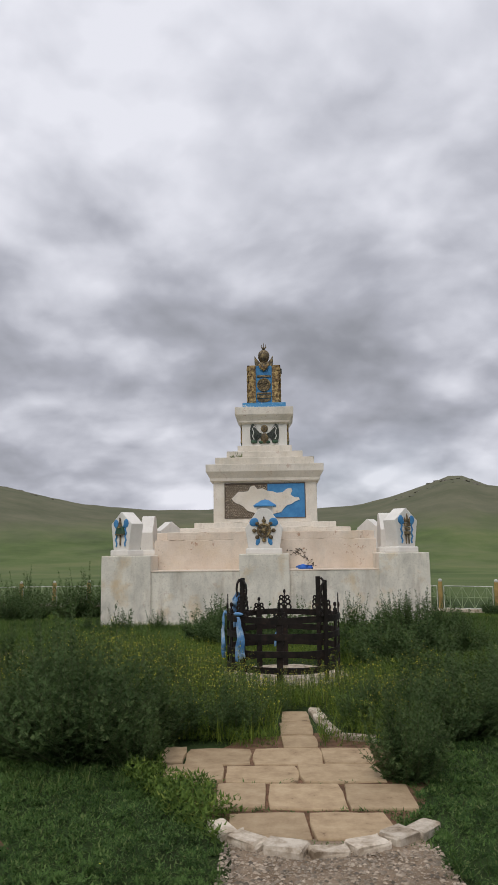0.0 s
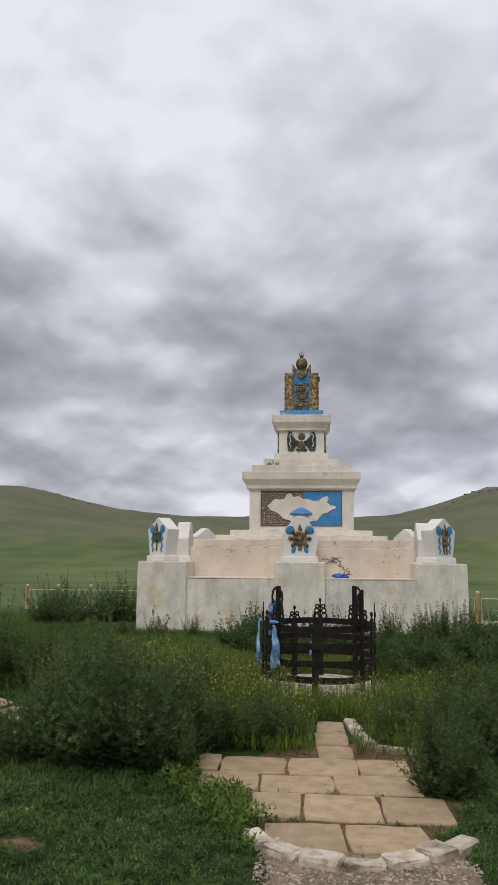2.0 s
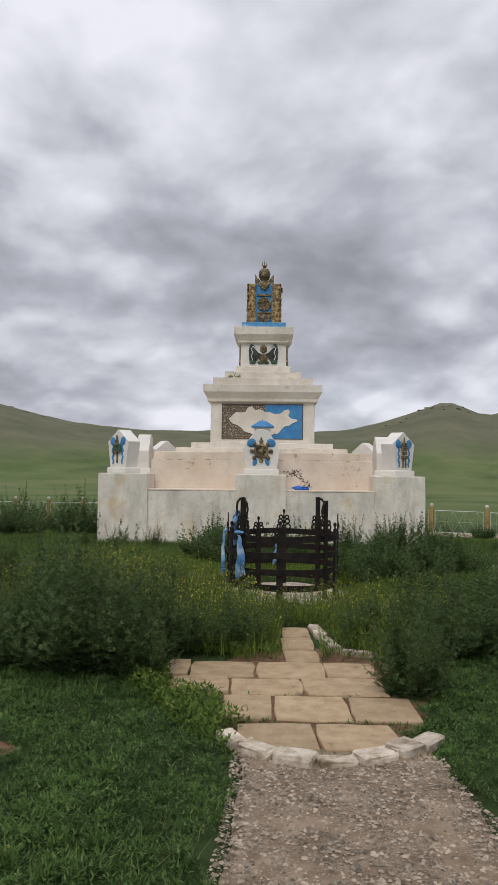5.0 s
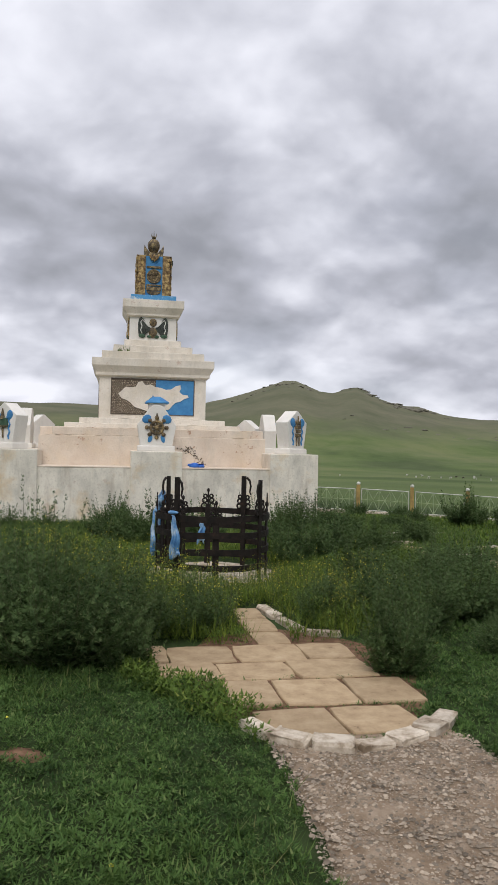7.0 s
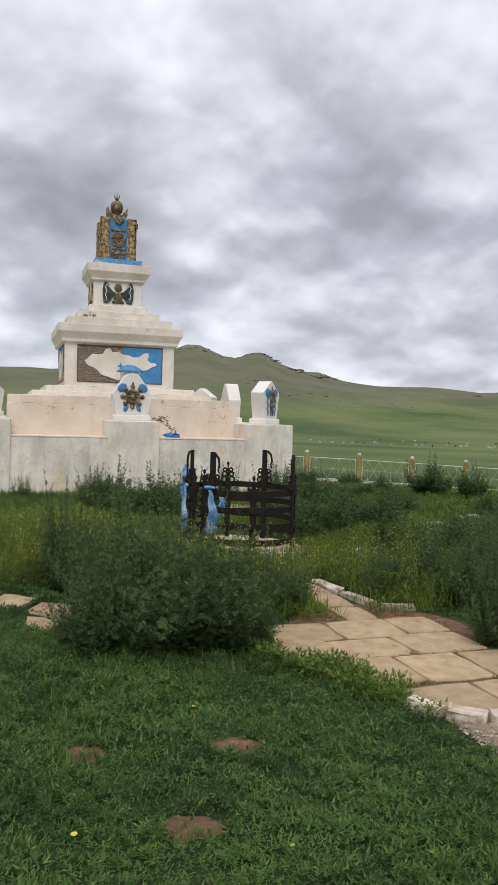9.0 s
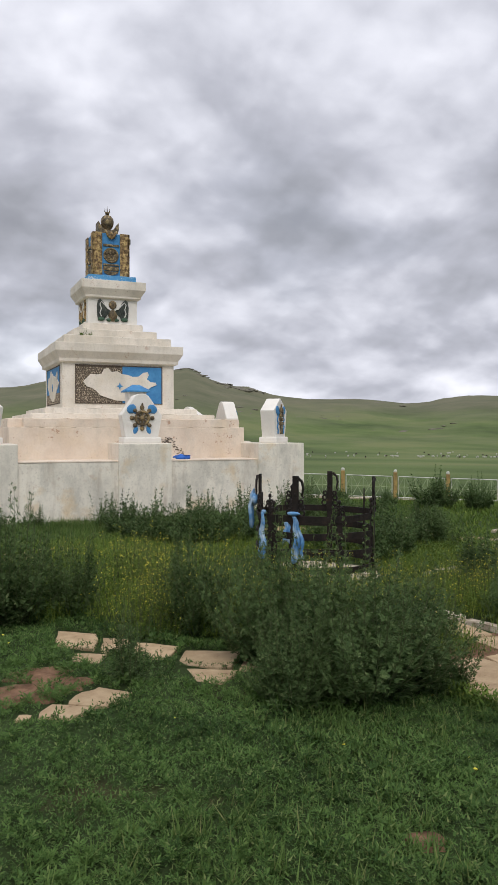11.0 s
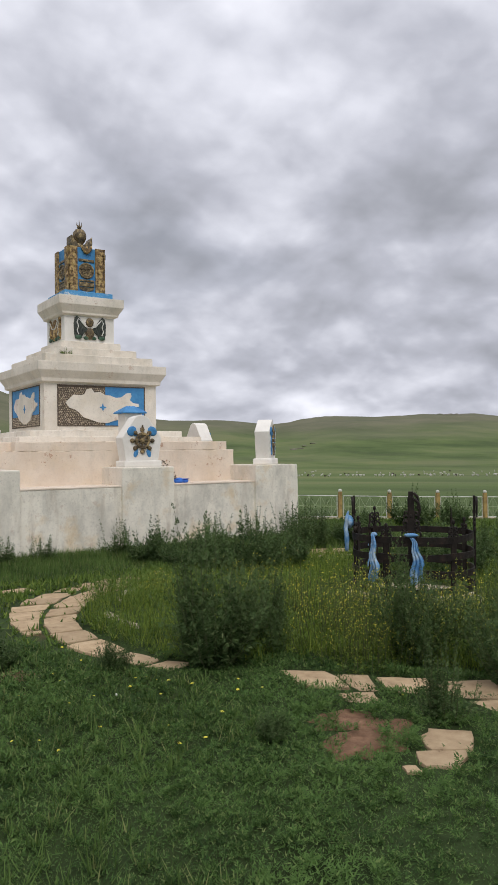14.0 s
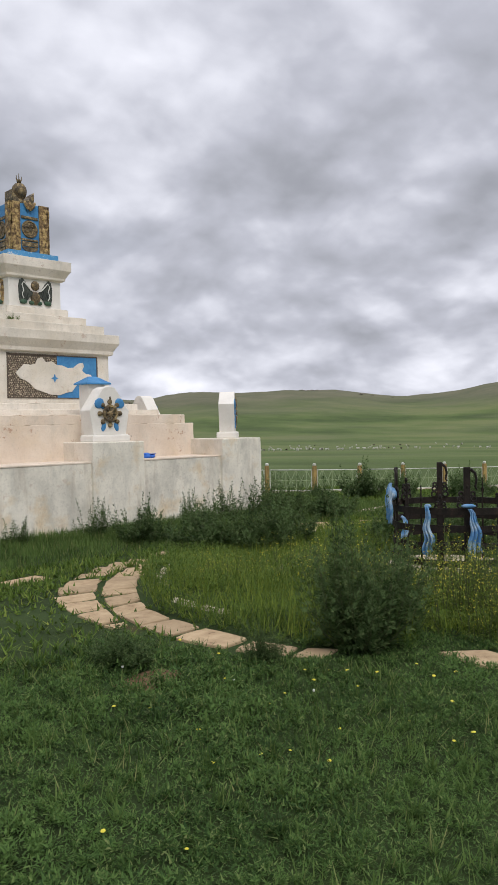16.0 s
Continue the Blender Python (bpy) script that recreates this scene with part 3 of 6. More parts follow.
def flag_emblem(k):
    """Relief on one side of the crowning block: gold posts, disc, bars and arcs on blue."""
    m = quarter(k)
    out = []
    for s in (-1, 1):
        bm = box(s * 0.30 - 0.105, s * 0.30 + 0.105, -0.405, -0.36, 5.03, 5.985, 0.008)
        for i in range(7):
            z = 5.11 + i * 0.13
            dome(s * 0.30 + 0.035 * (-1) ** i, z, 0.05, 0.06, -0.404, 0.014, bm, 8)
        out.append(part("gold_post", bm, M_GOLD, block))
    for z0, z1 in ((5.69, 5.74), (5.17, 5.26), (5.275, 5.315)):
        out.append(part("relief_bar", box(-0.17, 0.17, -0.396, -0.37, z0, z1, 0.006), M_BRONZE, block))
    out.append(part("relief_arc", prism([(0.16 * math.cos(a), 5.155 + 0.085 * math.sin(a)) for a in [math.pi + math.pi * i / 12 for i in range(13)]], -0.395, -0.37, 0), M_BRONZE, block))
    bm = tube([(0.15 * math.cos(a), -0.385, 5.50 + 0.15 * math.sin(a)) for a in [2 * math.pi * i / 28 for i in range(29)]], 0.018, 6)
    for s in (-1, 1):
        tube([(s * (0.06 + 0.055 * math.cos(a)), -0.385, 5.50 + s * 0.02 + 0.07 * math.sin(a)) for a in [0.5 + 4.2 * i / 14 for i in range(15)]], 0.022, 6, bm, taper=0.008)
        dome(s * 0.055, 5.50 + s * 0.05, 0.03, 0.03, -0.376, 0.03, bm)
    prism([(0.145 * math.cos(a), 5.50 + 0.145 * math.sin(a)) for a in [2 * math.pi * i / 24 for i in range(24)]], -0.385, -0.37, 0, bm)
    out.append(part("relief_disc", bm, M_BRONZE, block, "round gilt disc relief"))
    for ob in out:
        ob.matrix_local = m


for k in range(4):
    flag_emblem(k)

# crescent, ball and flame on the top
outline = [(0.0, 5.90), (0.10, 5.93), (0.19, 6.01), (0.228, 6.13), (0.225, 6.29), (0.17, 6.20), (0.10, 6.125), (0, 6.10), (-0.10, 6.125), (-0.17, 6.20), (-0.225, 6.29), (-0.228, 6.13), (-0.19, 6.01), (-0.10, 5.93)]
part("crescent", prism(outline, -0.16, 0.16, 0.012), M_BRONZE, monument, "dark gilt crescent horns")
bm = bmesh.new()
for k in (-1, 0, 1):
    dome(k * 0.07, 5.93 - abs(k) * -0.01, 0.035, 0.10, -0.405, 0.035, bm, 8, k * -0.5)
part("gold_shell", bm, M_GOLD, monument, "gold shell ornament")
bm = lathe([(0.01, 6.05), (0.10, 6.08), (0.07, 6.14), (0.11, 6.19), (0.138, 6.26), (0.145, 6.32), (0.13, 6.39), (0.085, 6.445), (0.03, 6.465)], 20)
part("ball", bm, M_BRONZE, monument, "dark gilt ball", True)
bm = lathe([(0.02, 6.46), (0.04, 6.48), (0.05, 6.51), (0.02, 6.54)], 10)
for s in (-1, 0, 1):
    tube([(s * 0.02, 0, 6.49), (s * 0.055, 0, 6.55), (s * 0.05, 0, 6.61 + 0.05 * (s == 0))], 0.018, 6, bm, taper=0.004)
part("flame_finial", bm, M_BRONZE, monument)
bm = box(0.40, 0.44, -0.36, -0.3, 5.78, 5.90, 0.012)
part("lamp_bracket", bm, M_DARKREL, monument)

# winged relief on the upper body, all four sides
for k in range(4):
    holder = part("winged_relief", dome(0.0, 4.17, 0.10, 0.13, -0.53, 0.07, dome(0.0, 4.40, 0.09, 0.10, -0.53, 0.06)), M_BRONZE if k % 2 == 0 else M_GOLD, monument, "dark winged relief with white outline")
    bm = bmesh.new()
    for s in (-1, 1):
        prism([(s * x, z) for x, z in ((0.03, 4.25), (0.13, 4.34), (0.21, 4.46), (0.27, 4.52), (0.32, 4.49), (0.345, 4.36), (0.335, 4.16), (0.31, 4.05), (0.22, 4.08), (0.12, 4.18))], -0.565, -0.53, 0.006, bm)
        for j in range(4):
            dome(s * (0.15 + 0.045 * j), 4.20 + 0.02 * j, 0.024, 0.11, -0.56, 0.02, bm, 8, s * 0.35)
    bmesh.ops.recalc_face_normals(bm, faces=bm.faces)
    wing = part("wing", bm, M_DARKREL if k % 2 == 0 else M_GOLD, holder)
    bm = bmesh.new()
    for s in (-1, 1):
        tube([(s * x, -0.575, z) for x, z in ((0.03, 4.29), (0.11, 4.31), (0.19, 4.40), (0.25, 4.46), (0.285, 4.40), (0.255, 4.31), (0.285, 4.22), (0.25, 4.14))], 0.011, 6, bm)
    part("white_line", bm, M_WHITELINE, holder)
    bm = bmesh.new()
    for s in (-1, 1):
        dome(s * 0.25, 4.09, 0.08, 0.045, -0.55, 0.03, bm)
        dome(s * 0.08, 4.08, 0.06, 0.04, -0.54, 0.04, bm)
    part("green_cloud", bm, M_GREENREL, holder)
    holder.matrix_local = quarter(k)

# map panels: pebble mosaic and blue field round a raised pale land shape
LAND = ((-0.76, 2.70), (-0.70, 2.76), (-0.60, 2.86), (-0.48, 2.85), (-0.38, 2.87), (-0.33, 2.97), (-0.24, 2.99), (-0.17, 2.91), (-0.05, 2.93), (0.05, 2.87), (0.17, 2.86), (0.27, 2.82), (0.40, 2.83),
        (0.50, 2.91), (0.60, 2.93), (0.62, 2.86), (0.58, 2.78), (0.66, 2.72), (0.77, 2.71), (0.79, 2.66), (0.68, 2.62), (0.60, 2.56), (0.50, 2.54), (0.42, 2.46), (0.36, 2.38), (0.24, 2.36), (0.10, 2.31),
        (-0.08, 2.32), (-0.24, 2.37), (-0.40, 2.42), (-0.50, 2.52), (-0.58, 2.57), (-0.68, 2.60))


def inside(x, z, poly):
    hit = False
    for (x0, z0), (x1, z1) in zip(poly, poly[1:] + poly[:1]):
        if (z0 > z) != (z1 > z) and x < (x1 - x0) * (z - z0) / (z1 - z0) + x0:
            hit = not hit
    return hit


for k in range(4):
    frame_bm = bmesh.new()
    for x0, x1, z0, z1 in ((-0.92, -0.9, 2.25, 3.05), (0.9, 0.92, 2.25, 3.05), (-0.92, 0.92, 3.03, 3.05), (-0.92, 0.92, 2.25, 2.265)):
        box(x0, x1, -1.19, -1.17, z0, z1, 0.003, frame_bm)
    panel = part("map_panel", frame_bm, M_MORTAR, monument, "map panel, half pebble mosaic and half blue")
    part("blue_field", box(0.06 if k % 2 == 0 else -0.9, 0.9, -1.179, -1.17, 2.265, 3.03, 0), M_BLUE, panel)
    if k % 2 == 0:
        part("pebble_bed", box(-0.9, 0.06, -1.178, -1.17, 2.265, 3.03, 0), M_MORTAR, panel)
    else:
        part("pebble_bed", box(-0.9, 0.9, -1.181, -1.17, 2.265, 2.48, 0), M_MORTAR, panel)
    part("land_shape", prism(LAND, -1.195, -1.17, 0.004), M_WHITE, panel)
    rnd = random.Random(5 + k)
    bm = bmesh.new()
    row = 0
    z = 2.285
    while z < 3.02:
        x = -0.885 + (0.02 if row % 2 else 0)
        while x < (0.05 if k % 2 == 0 else 0.88):
            px, pz = x + rnd.uniform(-0.008, 0.008), z + rnd.uniform(-0.008, 0.008)
            if not inside(px, pz, list(LAND)) and (k % 2 == 0 or pz < 2.46):
                dome(px, pz, rnd.uniform(0.014, 0.021), rnd.uniform(0.012, 0.017), -1.177, 0.013, bm, 6, rnd.uniform(0, 3))
            x += 0.041
        z += 0.035
        row += 1
    tagged(part("pebble_mosaic", bm, M_PEBBLE, panel), kind="stuff")
    bm = prism([((0.075 if i % 2 == 0 else 0.03) * math.cos(math.pi * i / 4), 2.62 + (0.085 if i % 2 == 0 else 0.03) * math.sin(math.pi * i / 4)) for i in range(8)], -1.203, -1.19, 0.002)
    part("blue_star", bm, M_BLUE, panel)
    panel.matrix_local = quarter(k)


# pillars with carved emblems
def pillar_outline(half_foot, half_shoulder, z0, zs, za, cap):
    pts = [(-half_foot, z0), (-half_shoulder, zs)]
    for i in range(7):
        f = i / 6
        pts.append((-cap + 2 * cap * f, za - (0.03 if cap < 0.1 else 0.045) * (2 * f - 1) ** 2))
    return pts + [(half_shoulder, zs), (half_foot, z0)]


def ribbon(s, cx, cz, w, h, y, long):
    """A blue scarf: a curl at the shoulder of an emblem and a tail below, joined by a thin band where it is long."""
    curl = dome(cx + s * w * 0.74, cz + h * 0.30, w * 0.36, h * 0.15, y, 0.022, None, 10, s * -0.6)
    dome(cx + s * w * 0.52, cz + h * 0.22, w * 0.2, h * 0.07, y, 0.024, curl, 8, s * 0.9)
    if long:
        tube([(cx + s * w * u, y - 0.006, cz + h * v) for u, v in ((0.80, 0.25), (0.62, 0.10), (0.78, -0.02), (0.60, -0.14), (0.76, -0.26), (0.58, -0.38), (0.66, -0.48))], w * 0.10, 6, curl, flat=0.5)
        return [curl]
    return [curl, dome(cx + s * w * 0.46, cz - h * 0.40, w * 0.16, h * 0.14, y, 0.022, None, 10, s * 0.35)]


def emblem(kind, cx, cz, w, h, y, parent):
    for s in (-1, 1):
        for bm in ribbon(s, cx, cz, w, h, y, kind != "wheel"):
            part("blue_scarf", bm, M_BLUE, parent, "painted blue scarf relief")
    bm = bmesh.new()
    if kind == "wheel":
        for a in range(8):
            t = math.pi * a / 4
            part("wheel_spoke", tube([(cx, y - 0.02, cz), (cx + w * 0.62 * math.cos(t), y - 0.02, cz + w * 0.62 * math.sin(t))], 0.018, 6), M_BRONZE, parent)
            part("wheel_boss", dome(cx + w * 0.72 * math.cos(t), cz + w * 0.72 * math.sin(t), 0.045, 0.045, y, 0.04, None, 8), M_BRONZE, parent)
        tube([(cx + w * 0.45 * math.cos(2 * math.pi * i / 24), y - 0.02, cz + w * 0.45 * math.sin(2 * math.pi * i / 24)) for i in range(25)], 0.026, 6, bm)
        part("wheel_rim", bm, M_BRONZE, parent, "gilt eight-spoked wheel relief")
        part("wheel_hub", dome(cx, cz, 0.06, 0.06, y, 0.05), M_BRONZE, parent)
        part("wheel_finial", tube([(cx, y - 0.02, cz + w * 0.7), (cx, y - 0.02, cz + h * 0.5)], 0.03, 6, taper=0.012), M_BRONZE, parent)
        part("wheel_finial", tube([(cx, y - 0.02, cz - w * 0.6), (cx, y - 0.02, cz - h * 0.42)], 0.03, 6, taper=0.012), M_BRONZE, parent)
    elif kind == "parasol":
        prism([(cx - w * 0.62, cz - h * 0.06), (cx - w * 0.42, cz + h * 0.2), (cx + w * 0.42, cz + h * 0.2), (cx + w * 0.62, cz - h * 0.06)], y - 0.04, y, 0.006, bm)
        bmesh.ops.recalc_face_normals(bm, faces=bm.faces)
        part("canopy_relief", bm, M_GREENREL, parent, "green canopy relief")
        bm = bmesh.new()
        tube([(cx, y - 0.03, cz + h * 0.16), (cx, y - 0.03, cz + h * 0.5)], 0.05, 6, bm, taper=0.01)
        tube([(cx, y - 0.02, cz - h * 0.06), (cx, y - 0.02, cz - h * 0.45)], 0.016, 6, bm)
        box(cx - w * 0.62, cx + w * 0.62, y - 0.05, y, cz - h * 0.09, cz - h * 0.05, 0.004, bm)
        part("staff_relief", bm, M_BRONZE, parent)
    else:
        for i in range(4):
            zz = cz + h * (0.28 - 0.14 * i)
            box(cx - w * (0.28 + 0.05 * (i % 2)), cx + w * (0.28 + 0.05 * (i % 2)), y - 0.045, y, zz - h * 0.06, zz + h * 0.05, 0.01, bm)
        tube([(cx, y - 0.02, cz + h * 0.3), (cx, y - 0.02, cz + h * 0.52)], 0.025, 6, bm, taper=0.008)
        for s in (-1, 1):
            tube([(cx + s * w * 0.18, y - 0.02, cz - h * 0.2), (cx + s * w * 0.18, y - 0.02, cz - h * 0.5)], 0.02, 6, bm, flat=0.6)
            tube([(cx + s * w * 0.3, y - 0.02, cz + h * 0.2), (cx + s * w * 0.36, y - 0.02, cz + h * 0.4)], 0.018, 6, bm, taper=0.006)
        part("banner_relief", bm, M_BRONZE, parent, "gilt victory-banner relief")


def pillar(m, kind, centre):
    """A gabled pillar that stands at m and faces its -y."""
    if centre:
        hf, hs, zs, za, cap, depth = 0.315, 0.385, 1.98, 2.385, 0.13, 0.30
    else:
        hf, hs, zs, za, cap, depth = 0.275, 0.375, 2.10, 2.345, 0.06, 0.29
    y0 = -depth / 2
    foot = part("pillar_foot", lumpy(cut_up(box(-hf - 0.05, hf + 0.05, y0 - 0.05, y0 + depth + 0.05, 1.45, 1.575, 0.03), 1), 0.006), M_CLEAN, monument)
    bm = prism([(x, z) for x, z in pillar_outline(hf, hs, 1.57, zs, za, cap)], y0, y0 + depth, 0.015)
    p = part("pillar", lumpy(bm, 0.006), M_CLEAN, monument, "whitewashed gabled pillar with painted emblem")
    emblem(kind, 0, 1.93, 0.27 if centre else 0.25, 0.56 if centre else 0.60, y0 - 0.002, p)
    foot.matrix_local = m
    p.matrix_local = m


for k in range(4):
    pillar(quarter(k) @ pose(0, -2.84, 0), "wheel", True)
    pillar(quarter(k) @ pose(2.77, -2.83, 0, 0, 0, 45), "banner" if k % 2 == 0 else "parasol", False)

# where the plaster has fallen off beside the front pillar
rc_ = random.Random(31)
bm = bmesh.new()
for i in range(72):
    f = rc_.random()
    if i < 44:
        px, pz = rc_.gauss(0.66, 0.13), rc_.gauss(1.50, 0.035)
    else:
        px, pz = 0.72 + 0.32 * f + rc_.gauss(0, 0.03), 1.46 - 0.26 * f + rc_.gauss(0, 0.03)
    dome(px, pz, rc_.uniform(0.006, 0.028), rc_.uniform(0.004, 0.014), -2.322, 0.022, bm, 6, rc_.uniform(-0.4, 0.4))
tagged(part("plaster_damage", bm, M_MORTAR, monument, "dark brown spots of fallen plaster"), kind="stuff")

# offering box with a blue hipped roof behind the front pillar
obox = part("offering_box", box(-0.15, 0.19, -2.60, -2.28, 1.45, 2.44, 0.012), M_CLEAN, monument, "small whitewashed offering box with blue roof")
bm = bmesh.new()
lo = [bm.verts.new((0.02 + sx * 0.235, -2.44 + sy * 0.22, 2.435)) for sx, sy in ((-1, -1), (1, -1), (1, 1), (-1, 1))]
lo2 = [bm.verts.new((0.02 + sx * 0.235, -2.44 + sy * 0.22, 2.46)) for sx, sy in ((-1, -1), (1, -1), (1, 1), (-1, 1))]
hi = [bm.verts.new((0.02 + sx * 0.07, -2.44 + sy * 0.03, 2.575)) for sx, sy in ((-1, -1), (1, -1), (1, 1), (-1, 1))]
bm.faces.new(lo[::-1])
bm.faces.new(hi)
for a, b in ((lo, lo2), (lo2, hi)):
    for i in range(4):
        bm.faces.new((a[i], a[(i + 1) % 4], b[(i + 1) % 4], b[i]))
part("roof", bm, M_BLUE, obox, "blue painted hipped roof")

# ---- paths, kerbs and gravel ----
RING = (0.35, -5.7)                        # the paved ring runs round the iron basket
rs = random.Random(11)


def gz(x, y):
    return float(site_height(x, y))


def slab_piece(name, corners, thick, mat, parent, rise, seed, round_edge=0.008):
    """One flagstone: an uneven outline with a worn, rounded rim."""
    rnd = random.Random(seed)
    own = bmesh.new()
    pts = []
    k = len(corners)
    for i, (x, y) in enumerate(corners):
        x2, y2 = corners[(i + 1) % k]
        for f in (0.04, 0.35, 0.67):
            pts.append((x + (x2 - x) * f + rnd.uniform(-0.009, 0.009), y + (y2 - y) * f + rnd.uniform(-0.009, 0.009)))
    cx, cy = sum(p[0] for p in pts) / len(pts), sum(p[1] for p in pts) / len(pts)
    z = gz(cx, cy) + rise
    ax, ay = rnd.uniform(-0.012, 0.012), rnd.uniform(-0.012, 0.012)
    h = lambda x, y, d: z + (x - cx) * ax + (y - cy) * ay - d
    lo = [own.verts.new((x - cx, y - cy, h(x, y, thick) - z)) for x, y in pts]
    mid = [own.verts.new((x - cx, y - cy, h(x, y, round_edge) - z)) for x, y in pts]
    top = [own.verts.new(((x - cx) * 0.985, (y - cy) * 0.98, h(x, y, 0) - z)) for x, y in pts]
    n = len(pts)
    own.faces.new(top)
    for a, b in ((lo, mid), (mid, top)):
        for i in range(n):
            own.faces.new((a[i], a[(i + 1) % n], b[(i + 1) % n], b[i]))
    ob = part(name, own, mat, parent)
    ob.location = (cx, cy, z)
    return ob


SLABS = []                                 # footprints, for the turf to keep clear of
pavement = tagged(new("pavement"), "ring path of worn reddish sandstone-coloured slabs with grassy joints", "pavement", kind="structure")

front_rows = (
    (-9.17, -9.615, (-0.60, -0.42, 0.07, 0.59, 0.97)),
    (-9.63, -10.05, (-0.52, -0.10, 0.41, 0.99)),
    (-10.07, -10.57, (-0.13, 0.205, 0.68, 1.10)),
    (-10.62, -11.05, (0.0, 0.455, 0.92)),
)
for y1, y0, xs in front_rows:
    for x0, x1 in zip(xs, xs[1:]):
        g = 0.004
        skew = rs.uniform(-0.025, 0.025)
        SLABS.append([(x0 + g, y0 + g), (x1 - g, y0 + g), (x1 - g + skew, y1 - g), (x0 + g + skew, y1 - g)])
# stepping slabs towards the basket
for x0, x1, y0, y1 in ((0.30, 0.58, -9.14, -8.78), (0.28, 0.56, -8.74, -8.30), (0.30, 0.55, -8.26, -7.80)):
    SLABS.append([(x0, y0), (x1, y0), (x1, y1), (x0, y1)])
FRONT = len(SLABS)                         # those laid level before the basket
# broken courses on the east side of the ring
for course, (r0, r1) in enumerate(((3.46, 3.72), (3.76, 4.0), (4.04, 4.28))):
    a = 228 + 5 * course
    while a < 352:
        wid = rs.uniform(4.2, 8.5)
        mid_a = a + wid / 2
        th = radians(90 + mid_a)
        mx, my = RING[0] + 3.85 * math.cos(th), RING[1] + 3.85 * math.sin(th)
        if not (abs(mx - 0.3) < 1.25 and my < -7) and rs.random() > (0.42 if mid_a < 318 else 0.12):
            SLABS.append([(RING[0] + r * math.cos(radians(90 + aa)), RING[1] + r * math.sin(radians(90 + aa)))
                          for aa, r in ((a + 0.45, r0), (a + wid - 0.45, r0), (a + wid - 0.45, r1), (a + 0.45, r1))])
        a += wid
# west side: an inner and an outer course with a weedy strip between them; both swing out from the ring, then close in
BAND_A = (10, 23, 35, 53, 63, 73, 85, 92, 98, 104, 112, 122)
BAND_IN = (3.08, 3.10, 3.11, 3.18, 3.30, 3.44, 3.70, 3.78, 3.83, 3.90, 3.92, 3.80)
BAND_MID = (3.22, 3.25, 3.33, 3.52, 3.66, 3.82, 4.02, 4.14, 4.20, 4.20, 4.16, 4.08)
BAND_OUT = (3.40, 3.50, 3.66, 3.93, 4.10, 4.24, 4.30, 4.28, 4.24, 4.22, 4.2, 4.15)


def ring_point(a, f, lo, hi):
    r0, r1 = np.interp(a, BAND_A, lo), np.interp(a, BAND_A, hi)
    r, t = r0 + (r1 - r0) * f, radians(90 + a)
    return (RING[0] + float(r) * math.cos(t), RING[1] + float(r) * math.sin(t))


for lo, hi, a, stop, f0, f1 in ((BAND_IN, BAND_MID, 12, 120, 0.02, 0.97), (BAND_MID, BAND_OUT, 16, 92, 0.07, 0.98)):
    while a < stop:
        wid = rs.uniform(4.2, 7.2)
        b, sk = min(a + wid, stop) - rs.uniform(0.6, 1.3), rs.uniform(-0.8, 0.8)
        if rs.random() > 0.06:
            e = f1 - rs.uniform(0, 0.10)
            SLABS.append([ring_point(a, f0, lo, hi), ring_point(b, f0 + rs.uniform(0, 0.06), lo, hi), ring_point(b + sk, e, lo, hi), ring_point(a + sk, f1 - rs.uniform(0, 0.08), lo, hi)])
        a += wid
# outlying slabs west of the ring
for cx, cy, w, h, t in ((-3.30, -3.15, 0.5, 0.3, 10), (-3.85, -2.95, 0.46, 0.3, 6), (-4.42, -2.85, 0.44, 0.3, 3)):
    c, s = math.cos(radians(t)), math.sin(radians(t))
    SLABS.append([(cx + u * w / 2 * c - v * h / 2 * s, cy + u * w / 2 * s + v * h / 2 * c) for u, v in ((-1, -1), (1, -1), (1, 1), (-1, 1))])
SLABS += [
    [(-2.79, -7.82), (-2.86, -8.22), (-2.63, -8.44), (-2.52, -8.05)], [(-2.49, -8.08), (-2.60, -8.46), (-2.50, -8.55), (-2.31, -8.24)],
    [(-2.76, -8.45), (-2.83, -8.62), (-2.67, -8.75), (-2.57, -8.57)], [(-2.28, -8.28), (-2.46, -8.58), (-2.22, -8.80), (-2.05, -8.52)],
    [(-2.01, -8.55), (-2.18, -8.86), (-1.87, -9.05), (-1.66, -8.74)], [(-1.63, -8.76), (-1.83, -9.06), (-1.49, -9.10), (-1.35, -8.90)],
    [(-2.19, -8.93), (-2.27, -9.15), (-2.03, -9.33), (-1.82, -9.13)], [(-2.92, -9.31), (-2.98, -9.44), (-2.80, -9.56), (-2.60, -9.40), (-2.75, -9.22)],
    [(-3.06, -9.41), (-3.17, -9.58), (-3.01, -9.68), (-2.84, -9.57)], [(-3.25, -9.51), (-3.28, -9.57), (-3.21, -9.62), (-3.18, -9.54)],
]
SLABS = [q if sum(a[0] * b[1] - b[0] * a[1] for a, b in zip(q, q[1:] + q[:1])) > 0 else q[::-1] for q in SLABS]
for i, q in enumerate(SLABS):
    slab_piece("slab", q, 0.07, M_SLAB, pavement, (0.028 if i < FRONT else 0.010) + rs.uniform(-0.006, 0.008), i)

kerb = tagged(new("kerb"), "low chipped whitewashed kerb stones edging the paths", "kerb", kind="structure")
KERBS = []


